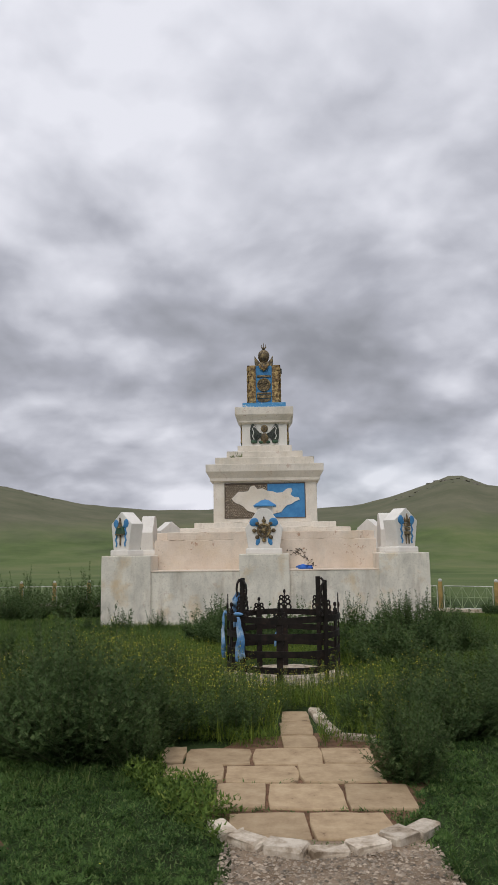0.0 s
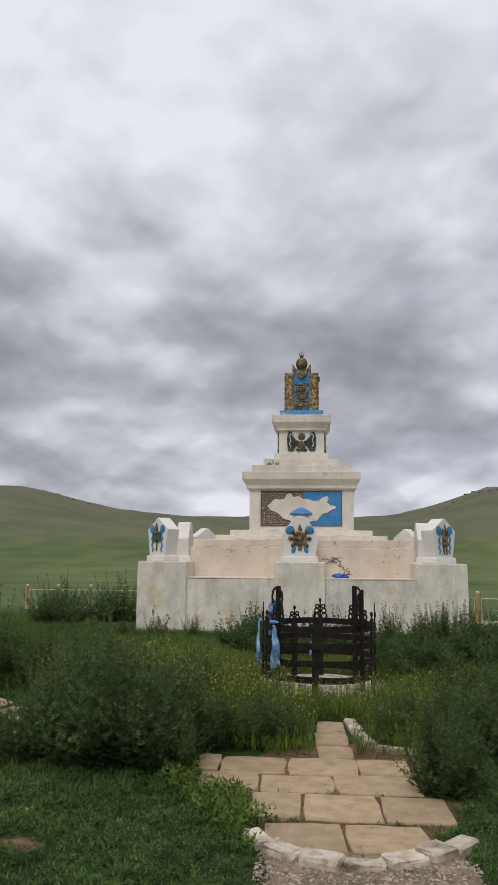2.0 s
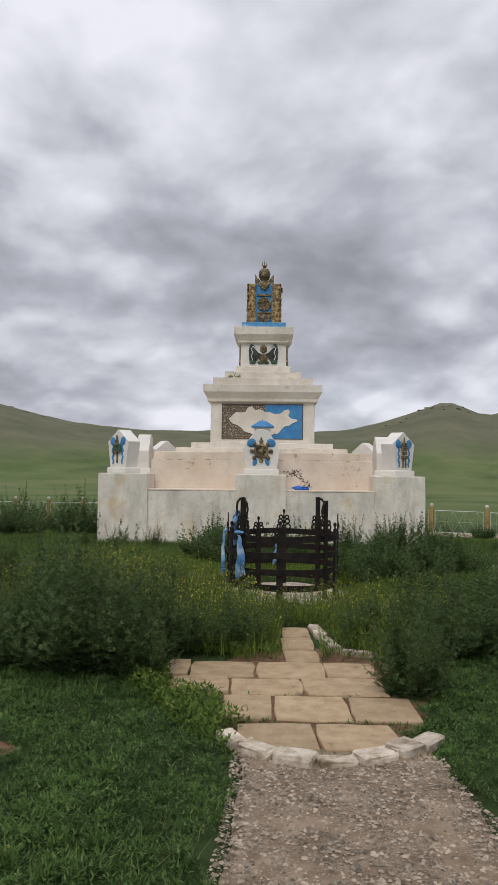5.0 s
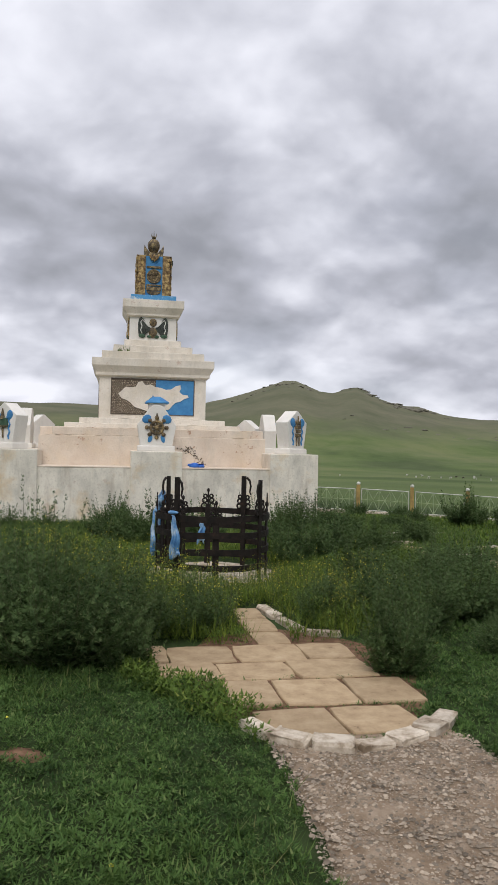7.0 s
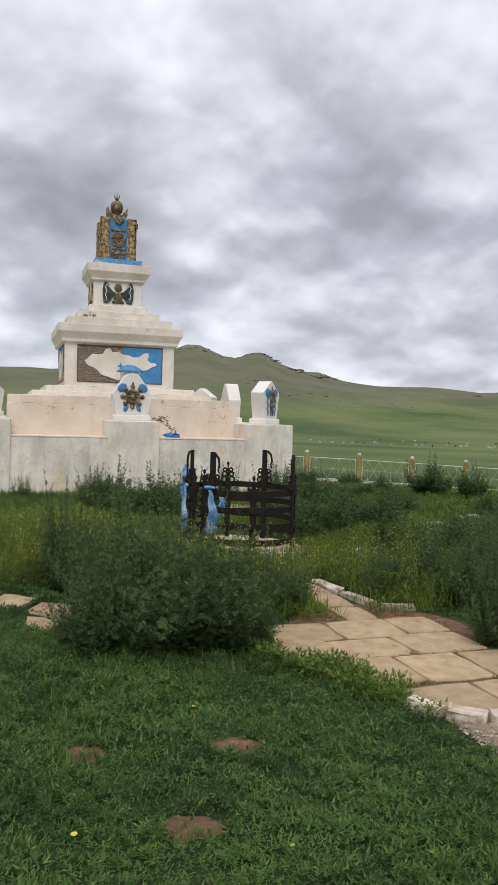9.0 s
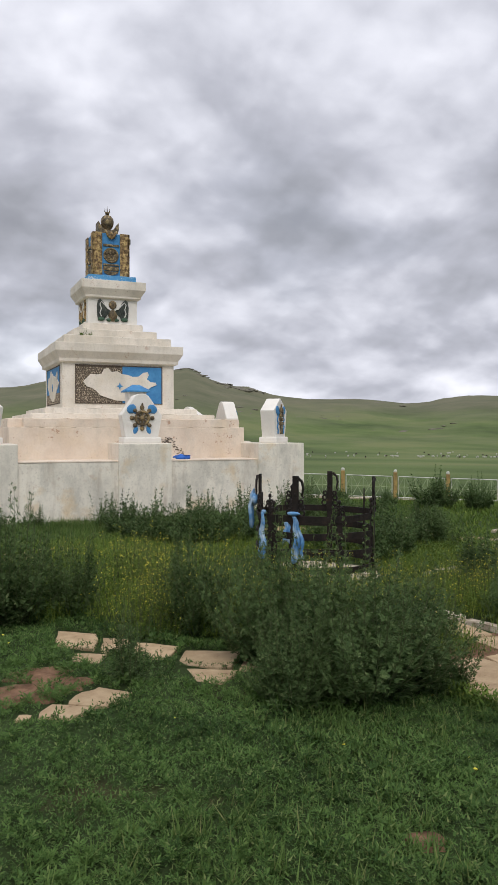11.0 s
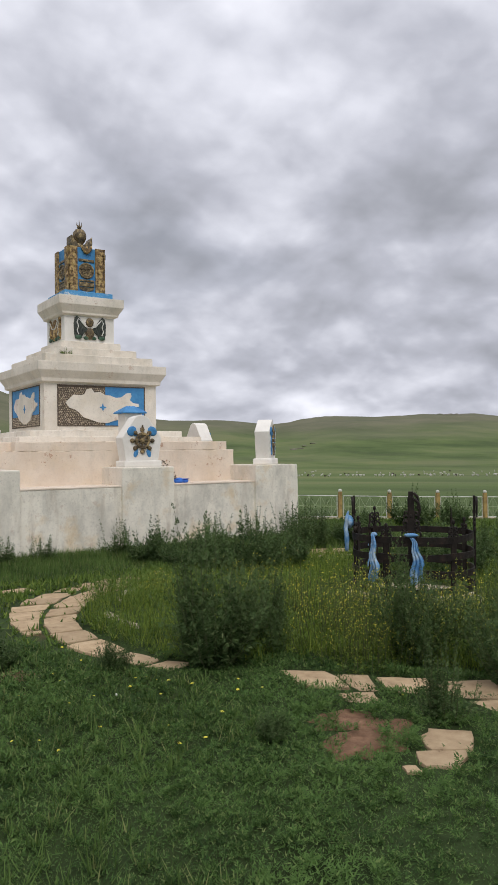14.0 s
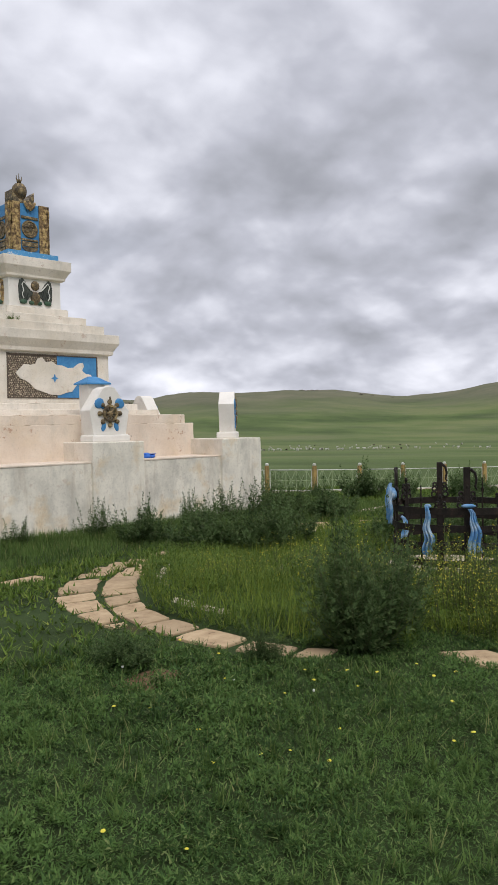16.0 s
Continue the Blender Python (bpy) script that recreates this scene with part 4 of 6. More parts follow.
def kerb_stone(x0, y0, x1, y1, width=0.11, height=0.085, seed=0, drop=0.12):
    rnd = random.Random(seed)
    length = math.hypot(x1 - x0, y1 - y0)
    bm = box(-length / 2, length / 2, -width / 2, width / 2, -drop, height, 0.02)
    bm = cut_up(bm, 1)
    for v in bm.verts:
        v.co += Vector((rnd.uniform(-1, 1), rnd.uniform(-1, 1), rnd.uniform(-1, 1))) * 0.007
    ob = part("kerb_stone", bm, M_KERB, kerb)
    cx, cy = (x0 + x1) / 2, (y0 + y1) / 2
    ob.matrix_local = pose(cx, cy, gz(cx, cy), rnd.uniform(-3, 3), rnd.uniform(-2, 2), math.degrees(math.atan2(y1 - y0, x1 - x0)) + rnd.uniform(-2, 2))
    KERBS.append((x0, y0, x1, y1))


arc = [(-0.52, -9.98), (-0.36, -10.27), (-0.22, -10.55), (-0.09, -10.80), (0.03, -11.02), (0.20, -11.17), (0.42, -11.25), (0.63, -11.20), (0.83, -11.10), (0.98, -10.98), (1.12, -10.80)]
for i, (p, q) in enumerate(zip(arc, arc[1:])):
    if i < 3:
        continue
    f = 0.03
    kerb_stone(p[0] + (q[0] - p[0]) * f, p[1] + (q[1] - p[1]) * f, q[0] - (q[0] - p[0]) * f, q[1] - (q[1] - p[1]) * f, 0.105 + 0.012 * (i % 3) + 0.015 * (i > 3), 0.052 + 0.010 * ((i * 7) % 3), i)
seed = 40
for a0, a1, r in ((27, 33, 3.0), (36, 43, 3.0), (47, 56, 3.02), (58, 64, 3.08), (66, 71, 3.12), (84, 89, 3.40), (91, 96, 3.39)):
    t0, t1 = radians(90 + a0), radians(90 + a1)
    kerb_stone(RING[0] + r * math.cos(t0), RING[1] + r * math.sin(t0), RING[0] + r * math.cos(t1), RING[1] + r * math.sin(t1), 0.06, 0.03 + rs.uniform(-0.012, 0.015), seed)
    seed += 1
for a0 in range(215, 345, 9):
    if rs.random() < 0.58:
        continue
    t0, t1 = radians(90 + a0), radians(90 + a0 + 8.2)
    r = 3.30 + rs.uniform(-0.03, 0.03)
    kerb_stone(RING[0] + r * math.cos(t0), RING[1] + r * math.sin(t0), RING[0] + r * math.cos(t1), RING[1] + r * math.sin(t1), 0.075, 0.03 + rs.uniform(-0.02, 0.02), seed)
    seed += 1
for x0, y0, x1, y1 in ((0.60, -7.75, 0.66, -8.22), (0.67, -8.28, 0.74, -8.72), (0.78, -8.80, 1.06, -8.86), (1.62, -6.35, 2.15, -6.28), (2.2, -6.27, 2.7, -6.2), (2.55, -4.33, 2.95, -4.28), (4.1, -1.72, 4.7, -1.62), (4.75, -1.6, 5.3, -1.52),
                       (4.1, -4.62, 4.6, -4.42), (4.9, -3.6, 5.3, -3.5), (3.7, -3.0, 4.2, -2.95), (0.9, -2.4, 1.5, -2.4), (-1.0, -4.6, -0.55, -4.5)):
    kerb_stone(x0, y0, x1, y1, 0.10, 0.05, seed)
    seed += 1


def blob_sheet(name, cx, cy, rx, ry, rise, mat, label, seed, seg=40, wob=0.16, turn=0.0):
    """A thin patch of bare ground with a ragged edge that follows the lie of the land."""
    bm = bmesh.new()
    rings = []
    for f in (1.0, 0.75, 0.5, 0.25):
        ring = []
        for i in range(seg):
            a = 2 * math.pi * i / seg
            k = f * (1 + wob * noise.noise((math.cos(a) * 2.2 + seed, math.sin(a) * 2.2, seed)) * (2 if f == 1 else 1))
            u, v = rx * k * math.cos(a), ry * k * math.sin(a)
            x, y = cx + u * math.cos(turn) - v * math.sin(turn), cy + u * math.sin(turn) + v * math.cos(turn)
            ring.append(bm.verts.new((x, y, gz(x, y) + (rise if f < 1 else -0.02) + 0.008 * noise.noise((x * 6, y * 6, 1)))))
        rings.append(ring)
    c = bm.verts.new((cx, cy, gz(cx, cy) + rise))
    for a, b in zip(rings, rings[1:]):
        for i in range(seg):
            bm.faces.new((a[i], a[(i + 1) % seg], b[(i + 1) % seg], b[i]))
    for i in range(seg):
        bm.faces.new((rings[-1][i], rings[-1][(i + 1) % seg], c))
    return tagged(part(name, bm, mat, None, "", True), label, "ground", kind="structure")


# the gravel way runs from the kerb arc to where the camera sets out
BARE = ((-3.06, -8.86, 0.22, 0.17), (-3.22, -9.16, 0.24, 0.19), (-2.93, -9.10, 0.16, 0.13), (-1.25, -11.25, 0.15, 0.08), (-1.62, -11.95, 0.13, 0.08), (-1.95, -11.3, 0.10, 0.07), (-4.4, -6.9, 0.22, 0.14), (-3.3, -11.4, 0.12, 0.09), (-5.35, -9.2, 0.12, 0.08), (-4.0, -10.5, 0.10, 0.08))
bm = bmesh.new()
cols, rows_n = 15, 46
grid = []
for j in range(rows_n):
    y = -11.02 - j * 0.13
    line = []
    for i in range(cols):
        f = i / (cols - 1)
        left = -0.02 - 0.11 * noise.noise((0, y * 1.7, 3)) - 0.30 * smooth01((-y - 11.5) / 4)
        right = 1.12 + 0.12 * noise.noise((5, y * 1.7, 3)) + 0.55 * smooth01((-y - 11.2) / 3)
        x = left + (right - left) * f
        edge = min(f, 1 - f)
        line.append(bm.verts.new((x, y, gz(x, y) + (0.022 if edge > 0.05 else -0.02) + 0.010 * noise.noise((x * 5, y * 5, 2)))))
    grid.append(line)
for a, b in zip(grid, grid[1:]):
    for i in range(cols - 1):
        bm.faces.new((a[i], b[i], b[i + 1], a[i + 1]))
tagged(part("gravel_path", bm, M_GRAVELBED, None, "", True), "trodden gravel and dirt path leading to the paving", "path", kind="structure")
for i, (x, y, rx, ry) in enumerate(BARE):
    blob_sheet("soil_patch", x, y, rx * 1.12, ry * 1.12, 0.014, M_DIRT, "bare patch of red-brown soil in the grass", 3.3 * i + 1, wob=0.4)
blob_sheet("soil_bed", 0.45, -9.78, 1.0, 1.38, 0.016, M_DIRT, "sandy soil between the paving slabs", 77, wob=0.08)

def stones(name, spots, size, mat, label, seed):
    """Loose stones joined into one mesh: squashed, irregular lumps."""
    rnd = np.random.default_rng(seed)
    n = len(spots)
    base = np.array([[1, 0, 0], [0.3, 0.95, 0], [-0.8, 0.6, 0], [-0.8, -0.6, 0], [0.3, -0.95, 0], [0.15, 0.1, 0.75], [-0.35, -0.15, 0.6]])
    tris = np.array([[0, 1, 5], [1, 2, 5], [2, 6, 5], [2, 3, 6], [3, 4, 6], [4, 5, 6], [4, 0, 5]])
    P = np.repeat(base[None], n, 0) * (1 + rnd.uniform(-0.3, 0.3, (n, 7, 3)))
    s = size[0] * (size[1] / size[0]) ** (rnd.random(n) ** 4)
    a = rnd.random(n) * 6.283
    X = P[..., 0] * np.cos(a)[:, None] - P[..., 1] * np.sin(a)[:, None] * 0.8
    Y = P[..., 0] * np.sin(a)[:, None] + P[..., 1] * np.cos(a)[:, None] * 0.8
    spots = np.asarray(spots)
    z = site_height(spots[:, 0], spots[:, 1])
    V = np.stack([X * s[:, None] + spots[:, :1], Y * s[:, None] + spots[:, 1:2], P[..., 2] * s[:, None] * 0.7 + z[:, None] + 0.024], -1)
    F = tris[None] + (np.arange(n) * 7)[:, None, None]
    ob = sheet_object(name, V.reshape(-1, 3), F.reshape(-1, 3), mat)
    return tagged(ob, label, "stones", kind="stuff")


rng = np.random.default_rng(3)
sp = np.stack([rng.uniform(-0.2, 1.65, 62000), rng.uniform(-14.4, -11.1, 62000)], -1)
sp = sp[(sp[:, 0] > -0.02 - 0.30 * smooth01((-sp[:, 1] - 11.5) / 4)) & (sp[:, 0] < 1.1 + 0.55 * smooth01((-sp[:, 1] - 11.2) / 3))]
stones("gravel", sp, (0.0028, 0.017), M_STONE, "loose grey gravel on the path", 4)
sp = np.stack([rng.normal(0.3, 0.55, 160), rng.normal(-6.2, 0.35, 160)], -1)
stones("rubble", sp, (0.02, 0.07), M_STONE, "broken stones under the iron basket", 5)

# ---- iron fire basket ----
BX, BY = 0.335, -6.03
BZ = gz(BX, BY)
bm = lathe([(0.76, -0.25), (0.77, 0.03), (0.74, 0.065), (0.05, 0.07)], 40)
for v in bm.verts:
    v.co += Vector((noise.noise(v.co * 3), noise.noise(v.co * 3 + Vector((4, 0, 0))), 0.5 * noise.noise(v.co * 2))) * 0.03
tagged(part("stone_plinth", bm, M_KERB), "low round plinth of broken pale stone", "plinth").location = (BX, BY, BZ)

basket = thing("fire_basket", "round dark iron offering basket with scrollwork posts", "basket", at=(BX, BY, BZ))


def hoop(z, r, seed):
    bm = bmesh.new()
    seg = 56
    rings = []
    for i in range(seg):
        a = 2 * math.pi * i / seg
        rr = r + 0.012 * noise.noise((math.cos(a) * 1.5, math.sin(a) * 1.5, seed))
        dz = 0.014 * noise.noise((math.cos(a) * 1.2, math.sin(a) * 1.2, seed + 9))
        rings.append([bm.verts.new(((rr + dr) * math.cos(a), (rr + dr) * math.sin(a), z + dz + h)) for dr, h in ((0, -0.035), (0.011, -0.035), (0.011, 0.035), (0, 0.035))])
    for i in range(seg):
        p, q = rings[i], rings[(i + 1) % seg]
        for k in range(4):
            bm.faces.new((p[k], q[k], q[(k + 1) % 4], p[(k + 1) % 4]))
    bmesh.ops.recalc_face_normals(bm, faces=bm.faces)
    return part("hoop", bm, M_IRON, basket)


for i, z in enumerate((0.20, 0.37, 0.555, 0.735)):
    hoop(z, 0.655, i * 3.1)


def scrolls(x0, z0, sizes, gap=0.016):
    """A tree of iron rings in pairs up a stem, with a bud on top."""
    bm = bmesh.new()
    z = z0
    for r in sizes:
        for s in (-1, 1):
            c = (x0 + s * (r + gap), 0, z + r)
            tube([(c[0] + r * math.cos(t), c[1], c[2] + r * math.sin(t)) for t in [2 * math.pi * i / 14 for i in range(15)]], 0.011, 5, bm)
        z += 2.15 * r
    tube([(x0, 0, z0), (x0, 0, z + 0.05)], 0.013, 6, bm, taper=0.008)
    dome(x0, z + 0.05, 0.018, 0.028, 0.0, 0.018, bm, 8)
    dome(x0, z + 0.05, 0.018, 0.028, 0.002, -0.018, bm, 8)
    return bm


def on_ring(ob, ang, r=0.655):
    ob.matrix_local = pose(r * math.cos(radians(ang)), r * math.sin(radians(ang)), 0, 0, 0, ang + 90)


# tall posts stand just inside and outside the hoops; hooks turn over at their tops
for ang, top, wide, hook in ((224, 1.19, 0.033, 1), (141, 1.17, 0.031, 1), (46, 1.18, 0.031, -1), (315, 1.17, 0.027, -1)):
    bm = box(-wide, wide, -0.012, 0.012, 0.0, top, 0.004)
    post = part("post", bm, M_IRON, basket)
    on_ring(post, ang, 0.64 if ang != 315 else 0.67)
    bm = tube([(hook * x, -0.02, z) for x, z in ((wide, top - 0.02), (wide + 0.045, top - 0.06), (wide + 0.06, top - 0.13), (wide + 0.045, top - 0.20), (wide + 0.065, top - 0.23))], 0.017, 6, taper=0.009)
    part("hook", bm, M_IRON, post)
    part("scrollwork", scrolls(0, 0.77, (0.031, 0.027, 0.022), wide + 0.004), M_IRON, post)
for ang, z, sizes in ((266, 0.73, (0.026, 0.021, 0.016)), (88, 0.76, (0.034, 0.028, 0.022)), (182, 0.76, (0.02, 0.016)), (2, 0.76, (0.02, 0.016)), (118, 0.75, (0.026, 0.02)), (340, 0.75, (0.02, 0.018)), (200, 0.75, (0.022, 0.018))):
    if ang in (182, 2):
        bm = tube([(0, 0, 0.05), (0, 0, 0.80), (0, 0, 1.0)], 0.013, 6, taper=0.007)
        dome(0, 0.86, 0.02, 0.035, 0.0, 0.02, bm, 8)
        up = part("spike", bm, M_IRON, basket)
        on_ring(up, ang)
        continue
    up = part("upright", box(-0.036, 0.036, -0.010, 0.010, 0.02, z + 0.02, 0.004), M_IRON, basket)
    on_ring(up, ang, 0.64)
    part("scrollwork", scrolls(0, z, sizes), M_IRON, up)


def scarf(path, widths, folds, seed):
    """A hanging length of silk: a folded strip that follows a path."""
    rnd = random.Random(seed)
    bm = bmesh.new()
    nu, nv = 16, 28
    pts = [Vector(p) for p in path]
    rows_ = []
    for j in range(nv):
        f = j / (nv - 1) * (len(pts) - 1)
        k = min(int(f), len(pts) - 2)
        p = pts[k].lerp(pts[k + 1], f - k)
        w = widths[k] + (widths[k + 1] - widths[k]) * (f - k)
        line = []
        for i in range(nu):
            u = i / (nu - 1) - 0.5
            d = 0.022 * math.sin(folds * u * 6.283 + 0.9 * math.sin(j * 0.25 + seed)) * min(1, 0.3 + j / nv)
            line.append(bm.verts.new((p.x + u * w + 0.01 * math.sin(j * 0.5 + seed), p.y + d + 0.01 * noise.noise((u * 3, j * 0.2, seed)), p.z + (0.03 * math.sin(u * 5 + seed) if j > nv - 4 else 0))))
        rows_.append(line)
    for a, b in zip(rows_, rows_[1:]):
        for i in range(nu - 1):
            bm.faces.new((a[i], a[i + 1], b[i + 1], b[i]))
    return bm


def knot(c, r, bm):
    own = bmesh.new()
    bmesh.ops.create_icosphere(own, subdivisions=2, radius=1)
    for v in own.verts:
        v.co = Vector((v.co.x * r[0], v.co.y * r[1], v.co.z * r[2])) * (1 + 0.3 * noise.noise(v.co * 2.3 + Vector(c))) + Vector(c)
    return merge(bm, own)


scarves = (
    ("pale blue silk scarf knotted to a basket post", 224, [(0.01, -0.04, 0.77), (0.05, -0.05, 0.66), (0.065, -0.06, 0.50), (0.05, -0.05, 0.31)], (0.04, 0.07, 0.12, 0.14), 3.0, (0, -0.03, 0.80), (0.075, 0.03, 0.022)),
    ("faded blue scarf bundled over a basket post", 143, [(0, -0.03, 1.0), (0.0, -0.05, 0.92), (0.02, -0.06, 0.80), (0.0, -0.05, 0.58)], (0.06, 0.15, 0.16, 0.10), 3.0, (0.0, -0.02, 0.88), (0.085, 0.05, 0.075)),
    ("faded blue scarf hanging on the basket rim", 190, [(0, -0.03, 0.79), (0, -0.04, 0.6), (0.02, -0.04, 0.45), (0.0, -0.03, 0.30)], (0.03, 0.07, 0.10, 0.10), 2.5, (0, -0.015, 0.79), (0.04, 0.02, 0.025)),
    ("small teal blue rag tied inside the basket", 95, [(0, 0.06, 0.56), (0, 0.07, 0.45), (0.01, 0.06, 0.33)], (0.05, 0.09, 0.08), 1.5, (0, 0.03, 0.56), (0.03, 0.02, 0.02)),
)
for i, (label, ang, path, widths, folds, kc, kr) in enumerate(scarves):
    bm = scarf(path, list(widths) + [widths[-1]], folds, i * 2.7)
    knot(kc, kr, bm)
    ob = tagged(part("scarf", bm, M_CLOTH, None, "", True), label, "scarf", "scarves on the basket")
    ob.modifiers.new("thickness", "SOLIDIFY").thickness = 0.004
    ob.matrix_world = Matrix.Translation((BX, BY, BZ)) @ pose(0.675 * math.cos(radians(ang)), 0.675 * math.sin(radians(ang)), 0, 0, 0, ang + 90)

# blue cloth left lying on the ledge, weeds on the tower
bm = scarf([(0, -0.02, 0.07), (0.02, 0.02, 0.075), (0.0, 0.05, 0.05), (0.0, 0.10, 0.01)], (0.20, 0.30, 0.32, 0.36, 0.3), 3.2, 9.1)
knot((-0.03, 0.03, 0.04), (0.11, 0.06, 0.055), bm)
knot((0.09, 0.04, 0.03), (0.08, 0.05, 0.04), bm)
ob = tagged(part("blue_cloth", bm, M_CLOTH2, None, "", True), "crumpled bright blue cloth lying on the ledge", "cloth")
ob.location = (0.80, 0.30, 1.152)

# ---- fence ----
FDX, FDY, STEP = 0.919, -0.395, 1.61
fence = thing("fence", "low yellow-post fence with white lattice panels on a kerb", "fence", at=(6.57, 7.5, 0))
f_ang = math.degrees(math.atan2(FDY, FDX))


def fpos(s):
    x, y = 6.57 + FDX * STEP * s, 7.5 + FDY * STEP * s
    return x, y, gz(x, y)


def fence_post():
    bm = box(-0.055, 0.055, -0.055, 0.055, -0.3, 0.82, 0.008)
    return bm


def panel_mesh(rise):
    """A welded panel: outer frame, centre bar, and diagonal rods that make diamonds."""
    a, b, lo, hi = 0.10, STEP - 0.10, 0.10, 0.70
    fr = bmesh.new()
    for p, q in (((a, lo), (b, lo)), ((a, hi), (b, hi)), ((a, lo), (a, hi)), ((b, lo), (b, hi))):
        tube([(p[0], 0, p[1] + rise * p[0] / STEP), (q[0], 0, q[1] + rise * q[0] / STEP)], 0.014, 4, fr)
    wires = bmesh.new()
    mid = (lo + hi) / 2
    n = 4
    w = (b - a) / n
    for i in range(n):
        x0, x1, xm = a + i * w, a + (i + 1) * w, a + (i + 0.5) * w
        for p, q in (((x0, mid), (xm, hi)), ((xm, hi), (x1, mid)), ((x0, mid), (xm, lo)), ((xm, lo), (x1, mid)), ((xm, lo), (xm, hi))):
            tube([(p[0], 0, p[1] + rise * p[0] / STEP), (q[0], 0, q[1] + rise * q[0] / STEP)], 0.008, 4, wires)
    tube([(a, 0, mid), (b, 0, mid + rise)], 0.008, 4, wires)
    return fr, wires


post_src = None
cap_src = None
inv = fence.matrix_world.inverted()
for s in range(-12, 12):
    x, y, z = fpos(s)
    if post_src is None:
        po = part("fence_post", fence_post(), M_FPOST, fence)
        post_src = po.data
        cap = part("post_cap", lathe([(0.03, 0.815), (0.055, 0.83), (0.06, 0.855), (0.045, 0.89), (0.01, 0.905)], 12), M_FWHITE, po, "white painted knob", True)
        cap_src = cap.data
    else:
        po = new("fence_post", post_src)
        po.parent = fence
        cap = new("post_cap", cap_src)
        cap.parent = po
    po.matrix_local = inv @ pose(x, y, z, 0, 0, f_ang) @ Matrix.Diagonal((1, 1, 1.07, 1))
    x2, y2, z2 = fpos(s + 1)
    fr, wires = panel_mesh(z2 - z)
    pa = part("panel_frame", fr, M_FWHITE, fence)
    pa.matrix_local = inv @ pose(x, y, z, 0, 0, f_ang) @ Matrix.Diagonal((1, 1, 1.07, 1))
    part("lattice", wires, M_FGREEN, pa)
    bm = box(0.0, STEP - 0.01, -0.10, 0.10, -0.3, 0.10, 0.015)
    kb = part("fence_kerb", lumpy(bm, 0.01), M_KERB, fence, "pale chipped concrete footing")
    kb.matrix_local = inv @ pose(x, y, (z + z2) / 2, 0, -math.degrees(math.atan2(z2 - z, STEP)), f_ang)

# ---- flock and rocks far off ----
rf = random.Random(21)


def sheep_mesh():
    bm = bmesh.new()
    for c, r in (((0, 0, 0.55), (0.52, 0.26, 0.28)), ((0.58, 0, 0.72), (0.16, 0.10, 0.12))):
        own = bmesh.new()
        bmesh.ops.create_icosphere(own, subdivisions=1, radius=1)
        for v in own.verts:
            v.co = Vector((v.co.x * r[0] + c[0], v.co.y * r[1] + c[1], v.co.z * r[2] + c[2]))
        merge(bm, own)
    for sx in (-0.3, 0.3):
        for sy in (-0.12, 0.12):
            tube([(sx, sy, 0.4), (sx, sy, 0)], 0.04, 4, bm)
    return bm


flock_v, flock_d = bmesh.new(), bmesh.new()
for i in range(170):
    if i < 110:
        az, d = rf.gauss(43, 8.5), rf.gauss(258, 16)
    else:
        az, d = rf.uniform(22, 62), rf.uniform(205, 330)
    x, y = d * math.sin(radians(az)), -13 + d * math.cos(radians(az))
    own = sheep_mesh()
    own.transform(pose(x, y, float(ground_height(x, y)), 0, 0, rf.uniform(0, 360)) @ Matrix.Scale(0.8, 4))
    merge(flock_d if rf.random() < 0.2 else flock_v, own)
flock = tagged(part("flock", flock_v, M_SHEEP), "distant flock of white sheep grazing the plain", "flock", kind="stuff")
tagged(part("flock", flock_d, M_SHEEP2), "distant dark goats grazing among the flock", "flock", kind="stuff")

crag = bmesh.new()
for az, d, spread, count, size in ((13.0, 930, 14, 22, 3.5), (18.2, 930, 12, 18, 3.5), (14.5, 860, 16, 24, 5), (21.5, 850, 24, 40, 5), (24.5, 640, 30, 22, 3), (-19.5, 890, 20, 16, 3.5), (49.5, 890, 26, 30, 4), (38.5, 560, 24, 16, 2.5), (31, 860, 30, 12, 3), (11, 820, 14, 14, 4)):
    for _ in range(count):
        a, dd = az + math.degrees(rf.gauss(0, spread) / d), d + rf.gauss(0, spread * 0.7)
        x, y = dd * math.sin(radians(a)), -13 + dd * math.cos(radians(a))
        own = bmesh.new()
        bmesh.ops.create_icosphere(own, subdivisions=1, radius=1)
        s = size * rf.uniform(0.3, 1.0)
        for v in own.verts:
            v.co = Vector((v.co.x * s * 1.7, v.co.y * s, v.co.z * s * 0.36)) * (1 + 0.5 * noise.noise(v.co * 1.7 + Vector((x, y, 0))))
        own.transform(pose(x, y, float(ground_height(x, y)) - 0.2 * s, 0, 0, rf.uniform(-25, 25) - a))
        merge(crag, own)
tagged(part("crags", crag, M_ROCK), "dark rock outcrops on the far hills", "rocks", kind="stuff")

# ---- plants ----
def polygon_mask(x, y, grow):
    """True where a point lies on a slab, a kerb, the gravel or bare soil."""
    m = np.zeros(len(x), bool)
    for q in SLABS:
        ins = np.ones(len(x), bool)
        for (x0, y0), (x1, y1) in zip(q, q[1:] + q[:1]):
            nx, ny = y1 - y0, -(x1 - x0)
            ln = math.hypot(nx, ny)
            side = ((x - x0) * nx + (y - y0) * ny) / ln
            ins &= side < grow
        m |= ins
    for x0, y0, x1, y1 in KERBS:
        ln = math.hypot(x1 - x0, y1 - y0)
        ux, uy = (x1 - x0) / ln, (y1 - y0) / ln
        a = (x - x0) * ux + (y - y0) * uy
        b = np.abs(-(x - x0) * uy + (y - y0) * ux)
        m |= (a > -0.02) & (a < ln + 0.02) & (b < 0.065 + grow)
    return m


